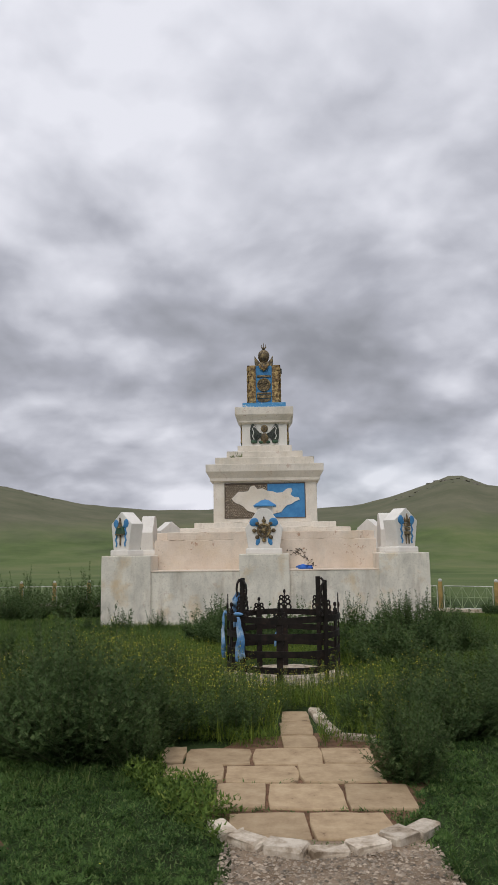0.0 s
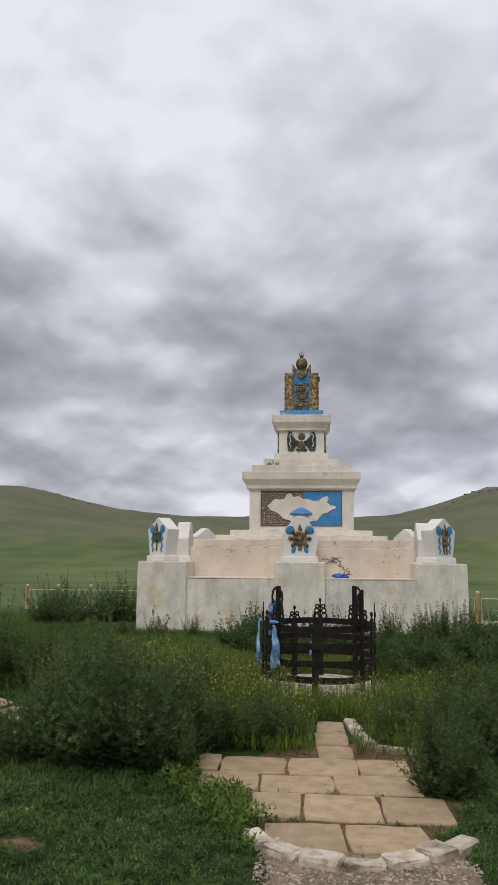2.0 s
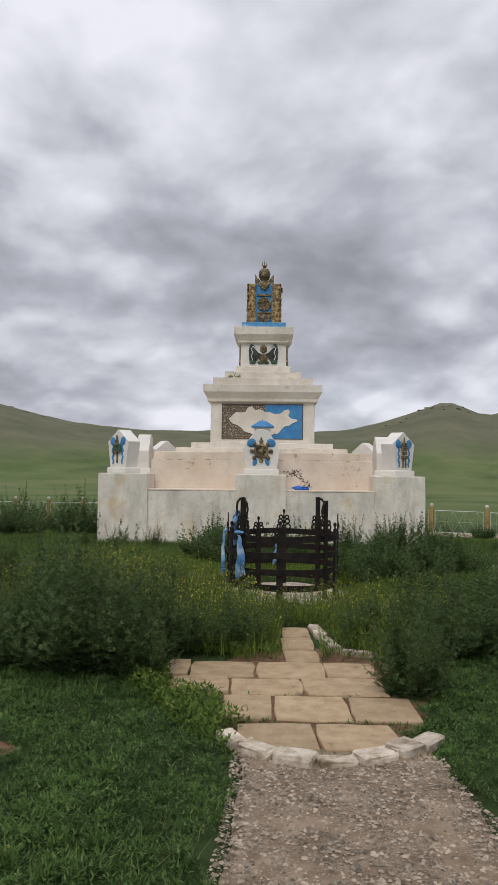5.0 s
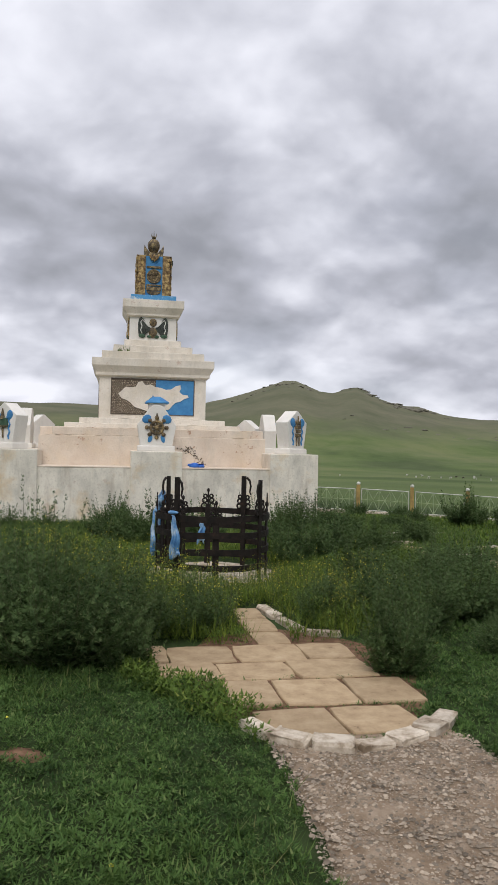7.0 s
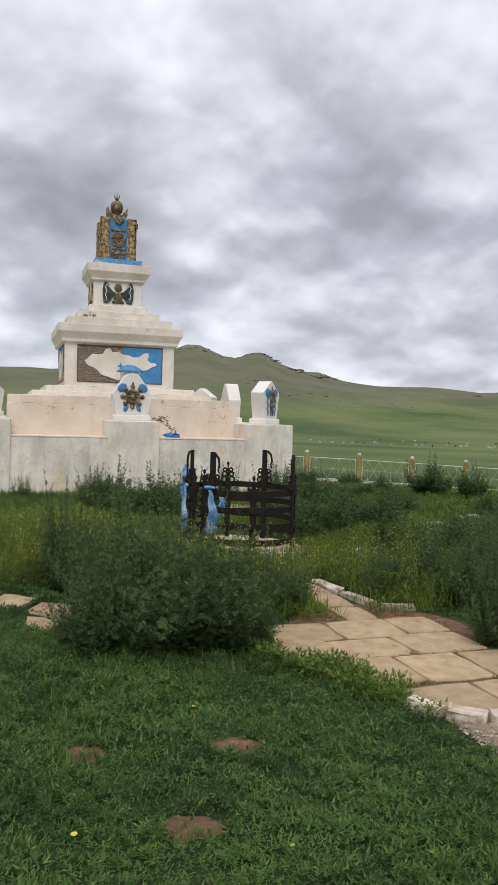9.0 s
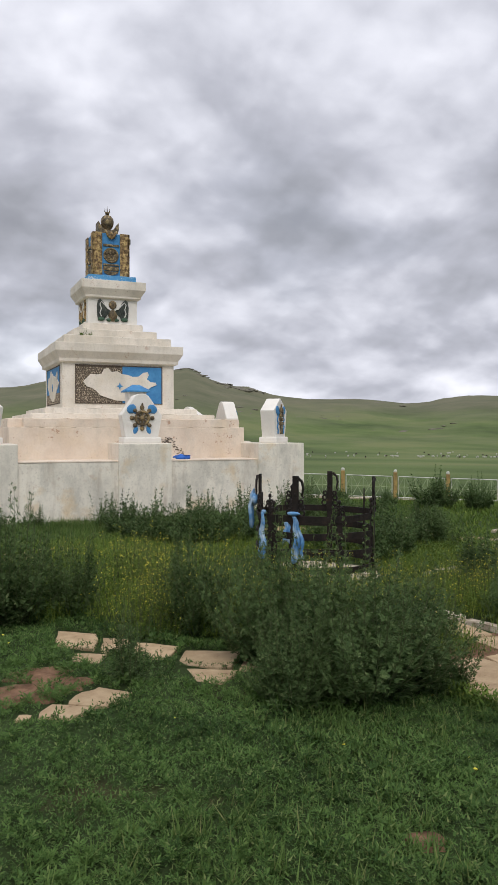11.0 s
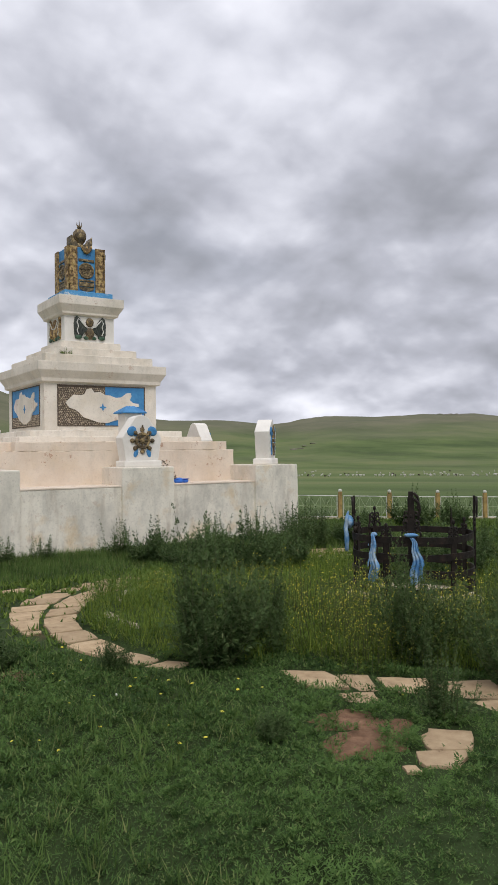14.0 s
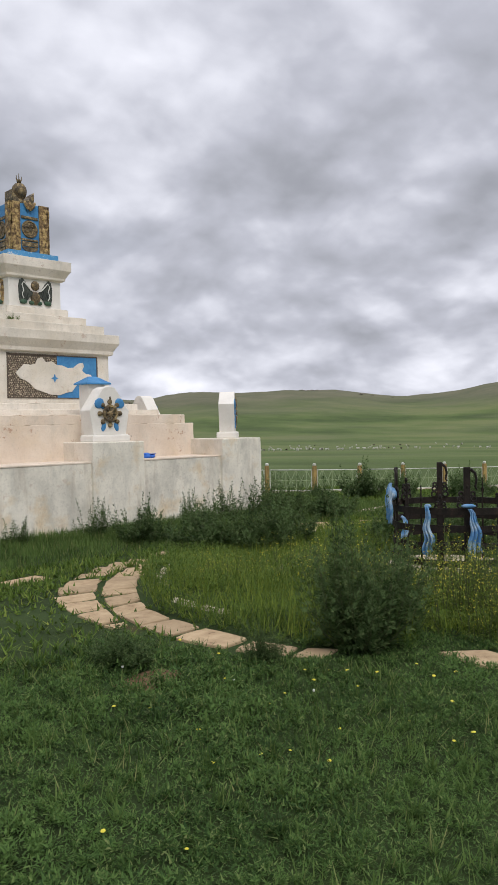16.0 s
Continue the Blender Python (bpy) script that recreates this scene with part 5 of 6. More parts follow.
def wobble(x, y, f, s):
    """Cheap smooth noise for patchy growth, about -1 to 1."""
    return (np.sin(f * x + 1.3 * np.sin(f * 0.7 * y + s)) * np.cos(f * 0.9 * y + 1.1 * np.sin(f * 0.8 * x + 2 * s)) + 0.5 * np.sin(2.3 * f * (x + 0.4 * y) + s) * np.cos(2.1 * f * (y - 0.3 * x) - s)) / 1.3


def clear(x, y, grow=0.0):
    """True where turf grows."""
    ok = ~polygon_mask(x, y, grow)
    left = -0.06 - 0.30 * smooth01((-y - 11.5) / 4)
    right = 1.14 + 0.55 * smooth01((-y - 11.2) / 3)
    w = 0.10 * wobble(x, y, 5.0, 2.0)
    ok &= ~((y < -11.15 + w) & (x > left + w) & (x < right + w))
    for bx, by, rx, ry in BARE:
        ok &= ((x - bx) / rx) ** 2 + ((y - by) / ry) ** 2 > 1 + 0.5 * wobble(x, y, 9, bx) - 0.8 * (np.sin(x * 913.7 + y * 517.3) > 0.35)
    ok &= ~((np.abs(x) < 3.28) & (y > -0.03) & (y < 6.55))
    ok &= np.hypot(x - BX, y - BY) > 0.74
    return ok


def blades(name, x, y, length, width, lean, mat, label, category, seed, lift=0.0, parent=None):
    """Leaves or blades joined into one mesh, each a lance shape that leans from its spot."""
    r = np.random.default_rng(seed)
    n = len(x)
    z = site_height(x, y) + lift
    a = r.random(n) * 2 * np.pi
    L = length
    t = lean
    dx, dy, dz = np.cos(a) * np.sin(t), np.sin(a) * np.sin(t), np.cos(t)
    sx, sy = -np.sin(a), np.cos(a)
    w = width
    bend = 0.35 + 0.3 * r.random(n)
    bx, by = x + dx * L * 0.2, y + dy * L * 0.2
    Lm = np.stack([bx - sx * w, by - sy * w, z + dz * L * 0.2], -1)
    Rm = np.stack([bx + sx * w, by + sy * w, z + dz * L * 0.2], -1)
    T = np.stack([x + dx * L * (1 + bend * 0.3), y + dy * L * (1 + bend * 0.3), z + dz * L * (1 - bend * 0.35)], -1)
    V = np.stack([Lm, Rm, T], 1).reshape(-1, 3)
    F = np.arange(3 * n).reshape(n, 3)
    ob = sheet_object(name, V, F, mat, parent)
    return tagged(ob, label, category, kind="stuff")


def divided_leaves(P, D, S, q, width, pairs):
    """Leaves cut into leaflets: one at the tip and pairs of them along the midrib, each a small lozenge."""
    side = np.cross(D, np.array([0.0, 0.0, 1.0]) + q.normal(0, 0.35, D.shape))
    side /= np.linalg.norm(side, axis=1)[:, None] + 1e-9
    quads = []
    spec = [(0.45, 0.0, 0.62)] + [(0.15 + 0.42 * k / max(1, pairs), s * 0.85, 0.50 - 0.10 * k / max(1, pairs)) for k in range(pairs) for s in (-1, 1)]
    for at, turn, size in spec:
        d = D * math.cos(turn) + side * math.sin(turn)
        w = side * math.cos(turn) - D * math.sin(turn)
        b = P + D * (S * at)[:, None]
        ln = (S * size * q.uniform(0.8, 1.2, len(S)))[:, None]
        drop = np.zeros_like(b)
        drop[:, 2] = -0.16 * ln[:, 0]
        quads.append(np.stack([b, b + d * ln * 0.5 + w * ln * width * 1.6, b + d * ln + drop, b + d * ln * 0.5 - w * ln * width * 1.6], 1))
    return np.concatenate(quads).reshape(-1, 3)


R = np.random.default_rng(8)


def scatter(x0, x1, y0, y1, density):
    n = int((x1 - x0) * (y1 - y0) * density)
    return R.uniform(x0, x1, n), R.uniform(y0, y1, n)


def clumped(x, y, spread, share):
    """Draw a share of the spots together into tufts."""
    n = len(x)
    cell = 0.16
    gx, gy = np.round(x / cell), np.round(y / cell)
    h = np.sin(gx * 127.1 + gy * 311.7) * 43758.5453
    h2 = np.sin(gx * 269.5 + gy * 183.3) * 43758.5453
    tx, ty = (gx + (h - np.floor(h)) - 0.5) * cell, (gy + (h2 - np.floor(h2)) - 0.5) * cell
    pull = (R.random(n) < share) * R.uniform(0.35, 0.8, n)
    return x + (tx - x) * pull, y + (ty - y) * pull


# short weedy lawn
x, y = scatter(-8.5, 3.6, -14.2, -6.0, 13000)
fade = np.clip((x + 8.5) / 1.8, 0, 1) * np.clip((y + 14.2) / 1.4, 0, 1) * np.clip((3.6 - x) / 0.8, 0, 1)
thin = R.random(len(x)) < np.clip(1.3 - np.hypot(x + 3.0, y + 10.2) / 7, 0.22, 1) * fade * (1 + 0.5 * wobble(x, y, 1.3, 7) * (fade < 1))
x, y = x[thin], y[thin]
x, y = clumped(x, y, 0.1, 0.45)
ring_r = np.hypot(x - RING[0], y - RING[1])
keep = clear(x, y, 0.012) & (ring_r > 3.34)
on_ring_bed = (ring_r < 4.32) & (y > -12)
keep &= ~on_ring_bed | (R.random(len(x)) < np.where((y < -7.0) & (x < -0.55) | (x > 1.3), 1.0, 0.25 + 0.35 * wobble(x, y, 2.2, 4))) & ~((np.abs(x - 0.35) < 0.85) & (y < -9) & (R.random(len(x)) < 0.75))
x, y = x[keep], y[keep]
n = len(x)
patchy = wobble(x, y, 1.6, 1.0)
L = R.uniform(0.014, 0.038, n) * (1 + 0.3 * patchy) * (0.8 + 0.06 * np.hypot(x + 3.0, y + 10.2))
lean = np.clip(R.normal(0.85, 0.35, n), 0.1, 1.4)
blades("lawn", x, y, L * 1.1, L * R.uniform(0.09, 0.19, n), lean, M_LAWN, "short weedy lawn with clover-like leaves", "grass", 1, np.clip(0.04 + 0.02 * patchy + 0.04 * wobble(x, y, 6.5, 9.0), 0.02, 0.10) * R.random(n))
# low weeds with divided leaves, standing in the turf as small tufts
x, y = scatter(-8.2, 3.6, -14.0, -6.6, 300)
near_w = np.hypot(x + 3.0, y + 10.6)
keep = clear(x, y, 0.02) & (np.hypot(x - RING[0], y - RING[1]) > 4.36) & (R.random(len(x)) < np.clip(1.25 - near_w / 8, 0.2, 1) * np.clip(0.75 + 0.6 * wobble(x, y, 1.9, 5.0), 0.12, 1))
keep &= ~((np.abs(x - 0.35) < 0.9) & (y > -11.3))
x, y = x[keep], y[keep]
per = 9
sz = R.uniform(0.6, 1.35, len(x)) * (1 + 0.25 * wobble(x, y, 1.2, 3.0))
x, y, sz = np.repeat(x, per), np.repeat(y, per), np.repeat(sz, per)
n = len(x)
a, up = R.random(n) * 6.283, R.uniform(0.35, 1.5, n)
D = np.stack([np.cos(a), np.sin(a), up], -1)
D /= np.linalg.norm(D, axis=1)[:, None]
P = np.stack([x + R.normal(0, 0.012, n), y + R.normal(0, 0.012, n), site_height(x, y) + 0.012 + 0.03 * R.random(n) * sz], -1)
V = divided_leaves(P, D, R.uniform(0.022, 0.046, n) * sz, R, 0.085, 2)
tagged(sheet_object("lawn_weeds", V, np.arange(len(V)).reshape(-1, 4), M_LAWN), "low feathery-leaved weeds standing in the lawn", "weeds", kind="stuff")
# a fringe of taller weeds over the west end of the front kerb
x, y = scatter(-0.75, 0.12, -11.1, -9.65, 9000)
edge = (x + 0.36) * 0.86 + (y + 10.27) * 0.5
keep = clear(x, y, 0.005) & (np.abs(edge) < 0.20 + 0.05 * wobble(x, y, 7, 2))
x, y = x[keep], y[keep]
n = len(x)
L = R.uniform(0.02, 0.06, n)
blades("edge_weeds", x, y, L, L * R.uniform(0.12, 0.22, n), np.clip(R.normal(0.8, 0.35, n), 0.05, 1.5), M_LEAF2, "low leafy weeds spilling over the paving edge", "weeds", 17, 0.11 * R.random(n))
# slender blades in tufts
x, y = scatter(-9.5, 3.6, -14.6, -6.0, 900)
x, y = clumped(x, y, 0.1, 0.9)
keep = clear(x, y, 0.0) & ~((np.abs(x - 0.35) < 0.95) & (y > -11.2)) & (np.hypot(x - RING[0], y - RING[1]) > 4.30) & (wobble(x, y, 1.1, 6.0) > -0.15)
x, y = x[keep], y[keep]
n = len(x)
blades("grass_tufts", x, y, R.uniform(0.07, 0.16, n), R.uniform(0.002, 0.0045, n), np.clip(R.normal(0.45, 0.25, n), 0.02, 1.2), M_TALL, "thin bright grass blades in tufts", "grass", 2)
# leafy weeds in the planting beds inside the ring
def bed_edge(x, y):
    a = (np.degrees(np.arctan2(y - RING[1], x - RING[0])) - 90) % 360
    return np.where(a < 122, np.interp(a, BAND_A, BAND_IN), 3.46) - 0.03



x, y = scatter(-3.9, 3.8, -9.2, -2.3, 5600)
x, y = clumped(x, y, 0.1, 0.6)
rr_ = np.hypot(x - RING[0], y - RING[1])
keep = clear(x, y, 0.03) & (rr_ < bed_edge(x, y)) & ((rr_ > 1.0) | (R.random(len(x)) < 0.3))
x, y = x[keep], y[keep]
n = len(x)
hgt = np.clip(0.75 + 0.75 * wobble(x, y, 1.7, 3.0), 0.12, 1.6)
L = R.uniform(0.02, 0.06, n)
blades("bed_weeds", x, y, L, L * R.uniform(0.06, 0.12, n), np.clip(R.normal(0.8, 0.4, n), 0.02, 1.6), M_LEAF2, "tangled leafy green weeds filling the beds", "weeds", 3, 0.24 * R.random(n) * hgt)
x, y = scatter(-3.9, 3.8, -9.2, -2.3, 900)
rr_ = np.hypot(x - RING[0], y - RING[1])
keep = clear(x, y, 0.03) & (rr_ < bed_edge(x, y)) & (rr_ > 0.9)
x, y = x[keep], y[keep]
n = len(x)
blades("bed_grass", x, y, R.uniform(0.12, 0.34, n), R.uniform(0.002, 0.0045, n), np.clip(R.normal(0.3, 0.2, n), 0.02, 1.0), M_MUST, "thin grass blades among the weeds", "grass", 13)
# long grass along the foot of the monument and round its west side
x, y = scatter(-6.5, 5.5, -2.4, 1.2, 2300)
keep = clear(x, y, 0.0) & (np.hypot(x - RING[0], y - RING[1]) > 3.3) & (R.random(len(x)) < np.clip(1.0 + (y + 0.5) * 0.35, 0.35, 1))
x, y = x[keep], y[keep]
n = len(x)
blades("long_grass", x, y, R.uniform(0.08, 0.22, n), R.uniform(0.003, 0.006, n), np.clip(R.normal(0.3, 0.2, n), 0.02, 1.0), M_TALL, "long grass growing against the monument wall", "grass", 4)
# rougher turf out to the fence
xs, ys = [], []
for x0, x1, y0, y1, dens in ((3.0, 16, -11, 9, 520), (-13, -3.2, -6.4, 10, 420), (-9.5, 3.4, -4, -2.3, 900)):
    a, b = scatter(x0, x1, y0, y1, dens)
    xs.append(a)
    ys.append(b)
x, y = np.concatenate(xs), np.concatenate(ys)
x, y = clumped(x, y, 0.1, 0.8)
off = np.abs((x - 6.57) * 0.395 + (y - 7.5) * 0.919)
keep = clear(x, y, 0.0) & (off > 0.3)
x, y, off = x[keep], y[keep], off[keep]
n = len(x)
blades("rough_turf", x, y, np.where(off < 3.0, 0.45, 1.0) * R.uniform(0.06, 0.16, n) * (1 + 0.4 * wobble(x, y, 0.9, 2)), R.uniform(0.006, 0.014, n), np.clip(R.normal(0.6, 0.3, n), 0.02, 1.3), M_LEAF2, "rough green turf reaching to the fence", "grass", 5)


# shrubs
def shrub_meshes(seed, stems, nodes, r, h, ll, lw, pairs, upright=0.0):
    """Stems that fan out from the root and divided leaves set round them, short at the tops; also the stems' tips."""
    q = np.random.default_rng(seed)
    stem_bm = bmesh.new()
    LP, LD, LS, tips = [], [], [], []
    for s in range(stems):
        a = q.random() * 6.283
        out = r * math.sqrt(q.random()) * 0.95
        top = h * (1 - 0.45 * (out / r) ** 2) * q.uniform(0.62, 1.12) * (0.95 + 0.16 * math.sin(3 * a + 1.7 * seed))
        if q.random() < 0.14:
            top *= 1.22
        out *= 1 + 0.14 * math.sin(2 * a + seed) + 0.12 * math.sin(5 * a + 2 * seed)
        c = Vector((math.cos(a), math.sin(a), 0))
        b0 = c * out * (0.22 + 0.7 * upright) + Vector((0, 0, -0.03))
        p1 = c * out * (0.85 + 0.12 * upright) + Vector((0, 0, top * 0.42))
        p2 = c * out + Vector((q.normal(0, 0.05), q.normal(0, 0.05), top))
        tube([b0, b0.lerp(p1, 0.6).lerp(p1.lerp(p2, 0.3), 0.3), p2], 0.0048, 4, stem_bm, taper=0.0014)
        tips.append(p2)
        m = int(nodes * top / h * q.uniform(0.85, 1.2)) + 4
        f = np.clip(np.linspace(0.10, 1.0, m) + q.normal(0, 0.015, m), 0, 1)
        base = np.outer((1 - f) ** 2, b0) + np.outer(2 * f * (1 - f), p1) + np.outer(f ** 2, p2)
        turn = 2.4 * np.arange(m) + q.random() * 6.283 + q.normal(0, 0.3, m)
        rise = 0.25 + 1.1 * f ** 2 + q.normal(0, 0.15, m)
        d = np.stack([np.cos(turn), np.sin(turn), rise], -1)
        d[:, :2] += 0.45 * np.array([c.x, c.y])
        d /= np.linalg.norm(d, axis=1)[:, None]
        size = ll * (1.15 - 0.78 * f ** 1.5) * q.uniform(0.75, 1.25, m)
        # short side shoots carry the leaf a little way off the stem
        base = base + d * (0.9 * size * q.random(m) * (1 - f))[:, None]
        LP.append(base)
        LD.append(d)
        LS.append(size)
    P, D, S = np.concatenate(LP), np.concatenate(LD), np.concatenate(LS)
    P[:, 2] = np.maximum(P[:, 2], 0.02)
    return stem_bm, divided_leaves(P, D, S, q, lw, pairs), np.array([tuple(t) for t in tips])


def shrub(name, seed, stems, nodes, r, h, ll, lw, pairs, mat, label, group, flowers=0, upright=0.0):
    root = thing(name, label, "shrub", group)
    sb, V, tips = shrub_meshes(seed, stems, nodes, r, h, ll, lw, pairs, upright)
    tagged(part("branching", sb, M_STEM, root), kind="stuff")
    tagged(sheet_object("foliage", V, np.arange(len(V)).reshape(-1, 4), mat, root), kind="stuff")
    if flowers:
        # loose heads of small yellow flowers at the tips
        q = np.random.default_rng(seed + 50)
        c = np.repeat(tips, flowers, 0)
        n = len(c)
        c = c + np.stack([q.normal(0, 0.022, n), q.normal(0, 0.022, n), q.uniform(-0.09, 0.02, n)], -1)
        s = q.uniform(0.004, 0.0075, n)[:, None]
        u = q.normal(0, 1, (n, 3))
        u /= np.linalg.norm(u, axis=1)[:, None]
        v = np.cross(u, q.normal(0, 1, (n, 3)))
        v /= np.linalg.norm(v, axis=1)[:, None]
        F = np.stack([c + u * s, c + v * s, c - u * s, c - v * s], 1).reshape(-1, 3)
        tagged(sheet_object("blossom", F, np.arange(len(F)).reshape(-1, 4), M_YELLOW, root), kind="stuff")
    return root


WORM = "dark green feathery wormwood shrub"
MUST = "yellow-flowered mustard weed clump"
SPIRE = "tall pale green wormwood spires"
sources = {
    "w1": shrub("wormwood_shrub", 1, 140, 40, 0.80, 0.90, 0.085, 0.09, 3, M_LEAF, WORM, "wormwood shrubs"),
    "w2": shrub("wormwood_shrub", 2, 95, 38, 0.60, 0.80, 0.082, 0.09, 3, M_LEAF, WORM, "wormwood shrubs"),
    "m1": shrub("mustard_clump", 3, 110, 20, 0.60, 0.58, 0.06, 0.10, 1, M_MUST, MUST, "mustard clumps", 4, 0.9),
    "s1": shrub("wormwood_spires", 4, 30, 34, 0.35, 0.78, 0.07, 0.13, 2, M_LEAF, SPIRE, "wormwood spires", 0, 0.5),
    "b1": shrub("round_bush", 5, 110, 28, 0.62, 0.62, 0.095, 0.15, 2, M_LEAF, "dense dark green rounded bush", "bushes by the monument"),
}
PLANTS = (
    # planting bed south-west of the basket and the big bush before it
    ("w1", -1.18, -9.62, 0.95, 1.0), ("w2", -1.75, -9.75, 0.65, 0.7), ("w2", -0.75, -9.15, 0.7, 0.8), ("w1", -1.4, -8.98, 0.75, 1.05), ("w2", -0.72, -9.72, 0.5, 0.6), ("w2", -3.08, -7.42, 0.85, 1.2), ("w2", -2.6, -7.35, 0.6, 0.8), ("s1", -2.54, -9.15, 0.55, 0.6),
    ("w2", -1.8, -8.12, 0.62, 1.05), ("s1", -1.25, -8.2, 0.7, 0.75), ("m1", -0.15, -8.35, 0.9, 0.95), ("m1", -0.75, -7.75, 1.0, 1.0), ("m1", -1.45, -7.35, 1.0, 1.05), ("m1", -1.0, -6.7, 1.0, 0.95), ("m1", -0.35, -7.3, 0.9, 0.85),
    ("m1", -1.75, -6.4, 1.0, 0.95), ("m1", -1.5, -5.4, 0.9, 0.75), ("m1", -2.2, -5.0, 0.7, 0.5), ("m1", -1.9, -7.6, 0.9, 0.95), ("m1", -2.1, -8.0, 0.6, 0.8), ("m1", -1.3, -8.0, 0.8, 0.9), ("w2", -0.9, -7.2, 0.5, 0.75),
    # south-east bed
    ("w2", 1.16, -9.92, 0.62, 0.78), ("w1", 1.75, -8.75, 0.72, 0.66), ("w1", 2.5, -8.2, 0.9, 0.75), ("m1", 1.05, -7.75, 0.8, 0.8), ("m1", 1.55, -7.9, 0.9, 0.9), ("w2", 1.9, -7.1, 0.95, 0.75), ("w2", 2.7, -7.0, 0.9, 0.75),
    ("m1", 0.78, -7.1, 0.6, 0.6), ("b1", 3.3, -9.3, 0.9, 0.75), ("b1", 3.5, -6.2, 0.8, 0.7), ("w2", 2.15, -9.6, 0.6, 0.5), ("m1", 0.40, -7.35, 0.55, 0.5), ("b1", 0.22, -7.75, 0.3, 0.35), ("w2", -0.1, -8.72, 0.6, 0.62), ("w2", -0.5, -8.8, 0.5, 0.55), ("w2", 1.0, -8.4, 0.5, 0.55), ("m1", 1.25, -8.55, 0.6, 0.7), ("b1", 1.4, -8.4, 0.72, 0.8),
    # round the basket and up to the wall
    ("b1", 1.62, -5.5, 0.85, 1.0), ("b1", 1.35, -4.6, 0.8, 0.9), ("b1", 2.2, -4.6, 0.9, 0.95), ("w2", 2.75, -4.9, 0.85, 0.8), ("b1", -0.75, -3.1, 0.9, 1.0), ("b1", -0.2, -3.5, 0.9, 1.05), ("b1", 0.55, -3.3, 0.85, 0.95), ("b1", -0.85, -1.8, 0.75, 0.9),
    ("b1", 0.35, -1.6, 0.6, 0.7), ("s1", -2.75, -0.55, 1.0, 0.55), ("s1", -2.1, -0.5, 0.9, 0.5), ("s1", -3.3, -0.7, 0.9, 0.5), ("s1", 1.75, -0.75, 1.1, 0.85), ("s1", 2.5, -0.6, 1.2, 0.9), ("s1", 3.1, -0.7, 1.2, 0.95), ("s1", -0.9, -0.6, 1.0, 0.75), ("s1", 1.0, -0.7, 1.0, 0.75),
    ("w2", 2.3, -1.6, 0.95, 0.85), ("b1", 3.2, -1.8, 0.9, 0.85),
    # west of the monument, and out to the fence
    ("w1", -4.7, 4.2, 1.25, 1.25), ("w1", -6.1, 3.9, 1.2, 1.2), ("w1", -5.4, 1.5, 0.9, 0.8), ("b1", 5.72, 0.76, 0.42, 0.6), ("b1", 6.5, 0.15, 0.95, 1.15), ("b1", 7.2, -0.5, 0.75, 1.0), ("b1", 8.1, -1.5, 0.9, 1.0), ("b1", 4.7, -0.4, 0.5, 0.5), ("b1", 6.2, 6.6, 0.8, 0.6), ("b1", 7.3, 6.0, 0.8, 0.55),
    ("w2", 4.2, -2.8, 0.8, 0.6), ("w2", 4.6, -5.6, 1.0, 0.8), ("w1", 3.8, -7.6, 0.8, 0.65), ("b1", 9.0, -1.2, 0.9, 0.8), ("b1", 10.3, -2.2, 0.9, 0.8), ("b1", 5.9, -3.0, 0.7, 0.6), ("w2", 6.6, -5.0, 0.9, 0.7), ("w2", -3.75, -7.2, 0.28, 0.32),
    ("b1", -4.4, -6.6, 0.4, 0.4), ("b1", -3.55, -8.85, 0.22, 0.25),
)
pr = random.Random(14)
used = set()
for kind, x, y, sc, sh in PLANTS:
    src = sources[kind]
    size = Matrix.Diagonal((sc, sc, sh, 1))
    m = pose(x, y, gz(x, y) + 0.005, 0, 0, pr.uniform(0, 360)) @ size
    if kind not in used:
        used.add(kind)
        src.matrix_world = m
    else:
        ob = copy_thing(src, Matrix.Identity(4))
        ob.matrix_basis = m

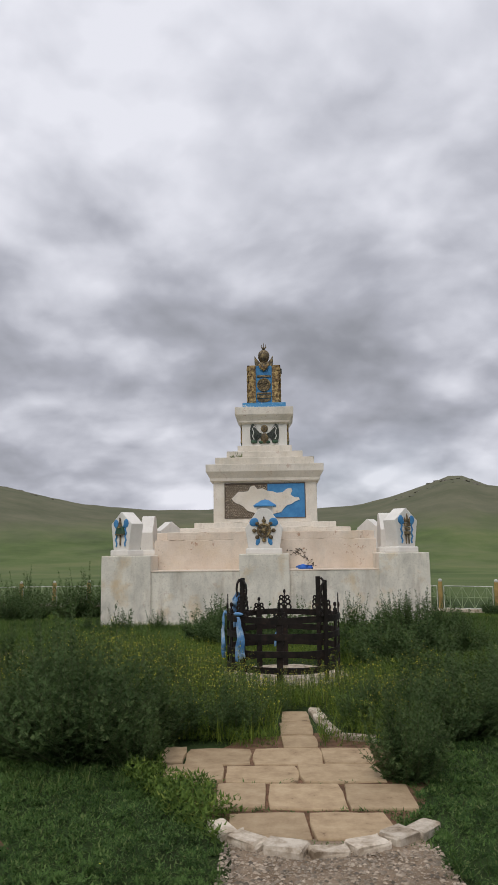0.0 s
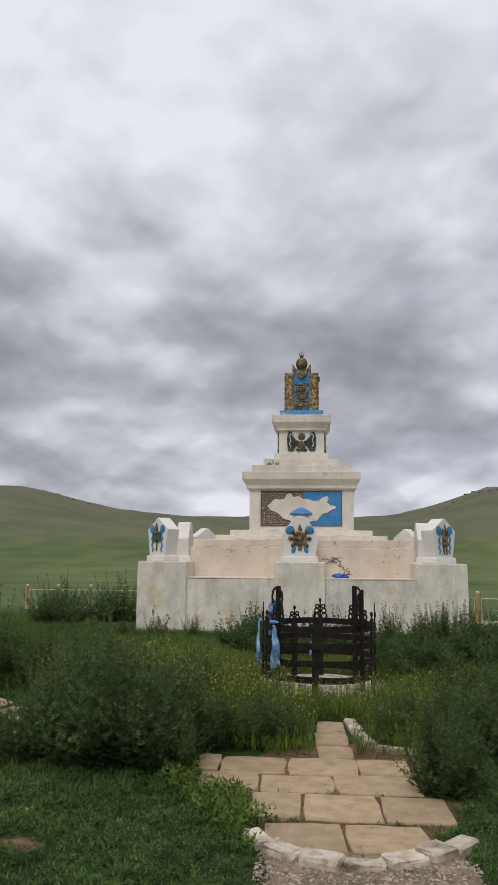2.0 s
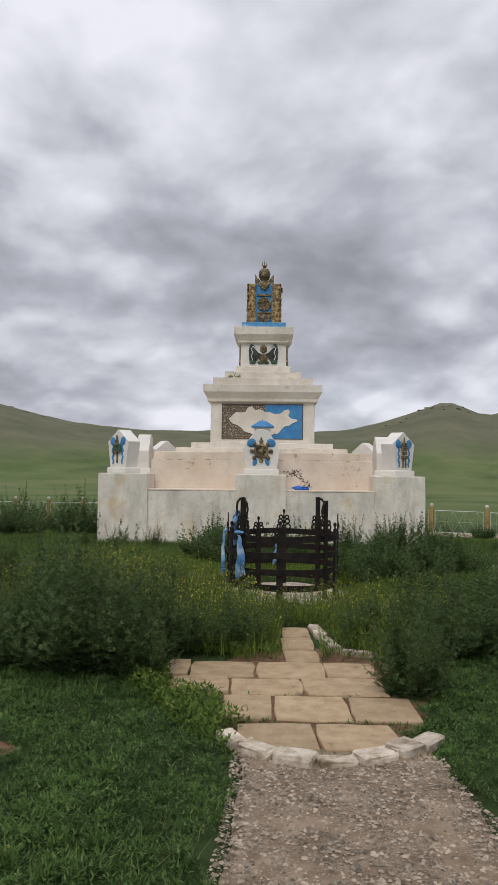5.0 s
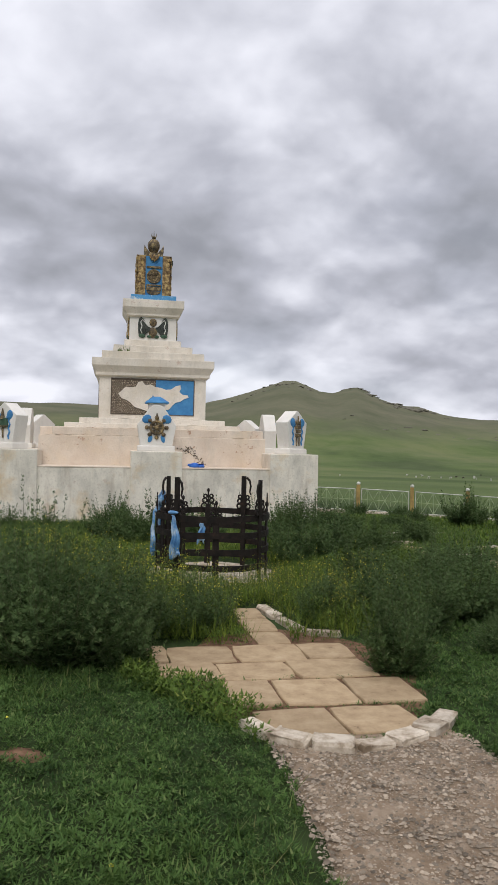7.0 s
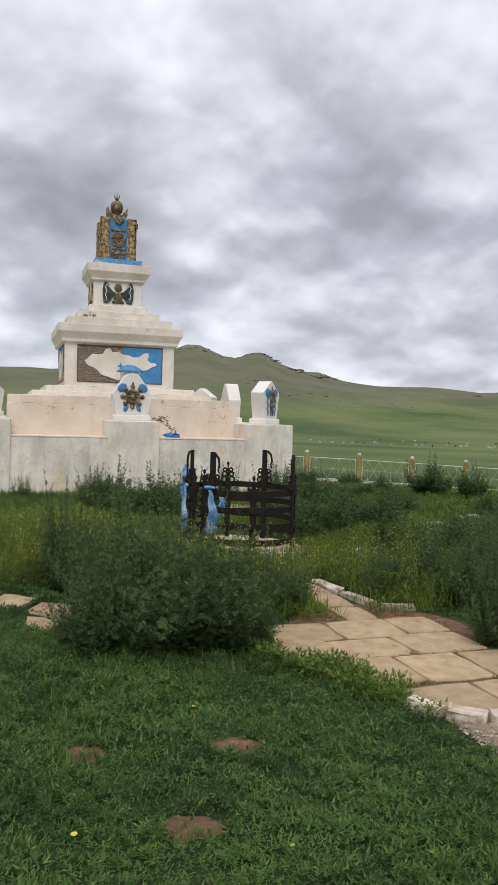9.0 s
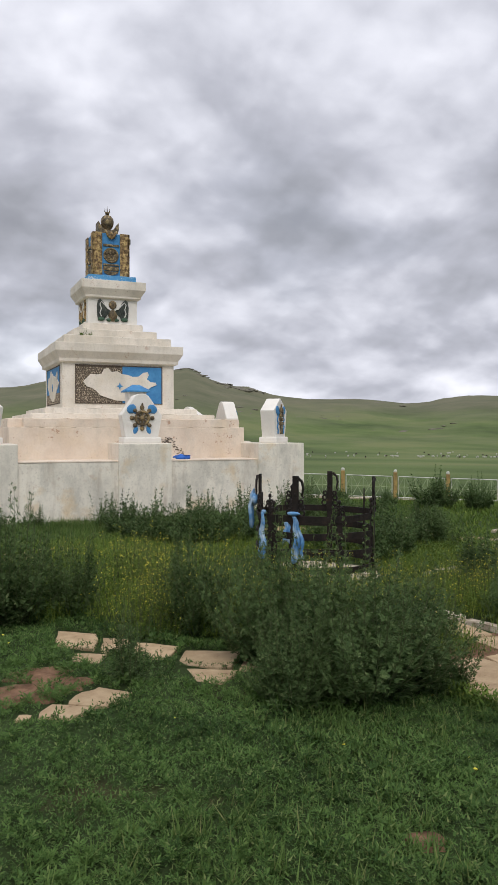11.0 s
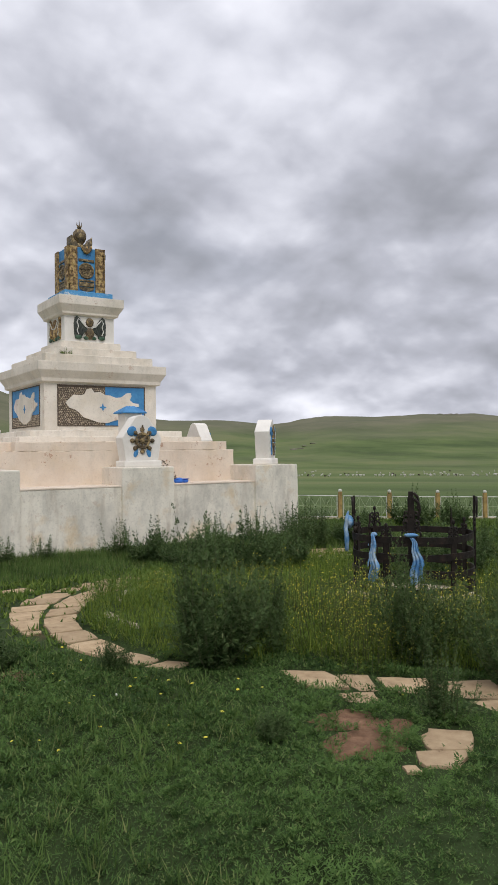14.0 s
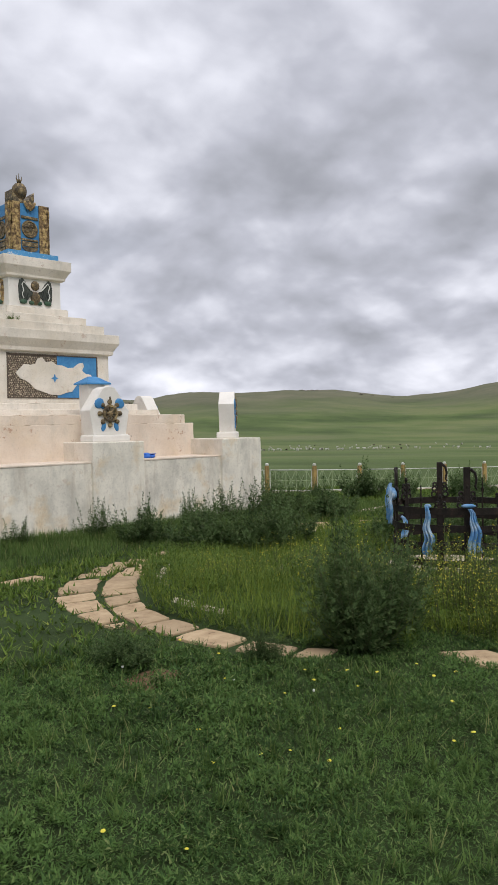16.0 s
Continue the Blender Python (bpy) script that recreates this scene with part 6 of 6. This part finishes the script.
# weeds rooted on the tower's steps
for x, y, z, s in ((-0.64, 2.42, 3.65, 0.20), (-0.74, 2.28, 3.645, 0.10), (-0.56, 2.40, 3.65, 0.15)):
    q = np.random.default_rng(int(s * 1000))
    n = 60
    a = q.random(n) * 6.283
    t = q.uniform(0.1, 1.0, n)
    L = s * q.uniform(0.5, 1.1, n)
    B = np.stack([q.normal(0, 0.02, n), q.normal(0, 0.02, n), np.zeros(n)], -1)
    T = B + np.stack([np.cos(a) * np.sin(t) * L, np.sin(a) * np.sin(t) * L, np.cos(t) * L], -1)
    S = np.stack([-np.sin(a), np.cos(a), np.zeros(n)], -1) * 0.005
    V = np.stack([B, (B + T) / 2 + S, T, (B + T) / 2 - S], 1).reshape(-1, 3)
    ob = sheet_object("wall_weed", V, np.arange(4 * n).reshape(n, 4), M_LEAF2)
    ob.location = (x, y, z)
    tagged(ob, "small weed tuft rooted in a plaster step", "weed", "weeds on the tower")


# dandelions and white seed heads in the lawn
def flower_bm(r, petals):
    bm = tube([(0, 0, 0), (0.006, 0.003, 0.05), (0, 0, 0.10)], 0.0022, 4)
    return bm


stalk = flower_bm(0.02, 9)
heads = bmesh.new()
dome(0, 0, 0.021, 0.021, 0, 0.010, heads, 10)
heads.transform(Matrix.Translation((0, 0, 0.10)) @ Matrix.Rotation(-math.pi / 2, 4, "X"))
dandelion = thing("dandelion", "yellow dandelion flower standing in the lawn", "flower", "dandelions")
part("stalk", stalk, M_STEM, dandelion)
part("flower_head", heads, M_YELLOW, dandelion)
wh = bmesh.new()
bmesh.ops.create_icosphere(wh, subdivisions=1, radius=0.018, matrix=Matrix.Translation((0, 0, 0.12)))
seedhead = thing("seed_head", "white dandelion seed head standing in the lawn", "flower", "seed heads")
part("stalk", flower_bm(0.02, 9), M_STEM, seedhead)
part("fluff", wh, M_WPETAL, seedhead)
first = [True, True]
spots = [(-4.0, -7.85), (-3.85, -7.7), (-3.75, -7.95), (-3.6, -7.75), (-3.5, -7.9), (-3.2, -7.95), (-2.05, -12.05), (-5.9, -9.2)]
for _ in range(34):
    spots.append((pr.gauss(-4.1, 0.9), pr.gauss(-7.9, 0.7)))
for _ in range(26):
    spots.append((pr.uniform(-7.0, -0.4), pr.uniform(-12.4, -8.5)))
for _ in range(14):
    spots.append((pr.uniform(1.3, 3.0), pr.uniform(-11.0, -9.0)))
okm = clear(np.array([s[0] for s in spots]), np.array([s[1] for s in spots]), 0.03)
for (x, y), ok in zip(spots, okm):
    if not ok:
        continue
    white = pr.random() < 0.12
    src = seedhead if white else dandelion
    m = pose(x, y, gz(x, y), pr.uniform(-12, 12), pr.uniform(-12, 12), pr.uniform(0, 360)) @ Matrix.Scale(pr.uniform(0.32, 0.6), 4)
    if first[white]:
        first[white] = False
        src.matrix_world = m
    else:
        ob = copy_thing(src, Matrix.Identity(4))
        ob.matrix_basis = m
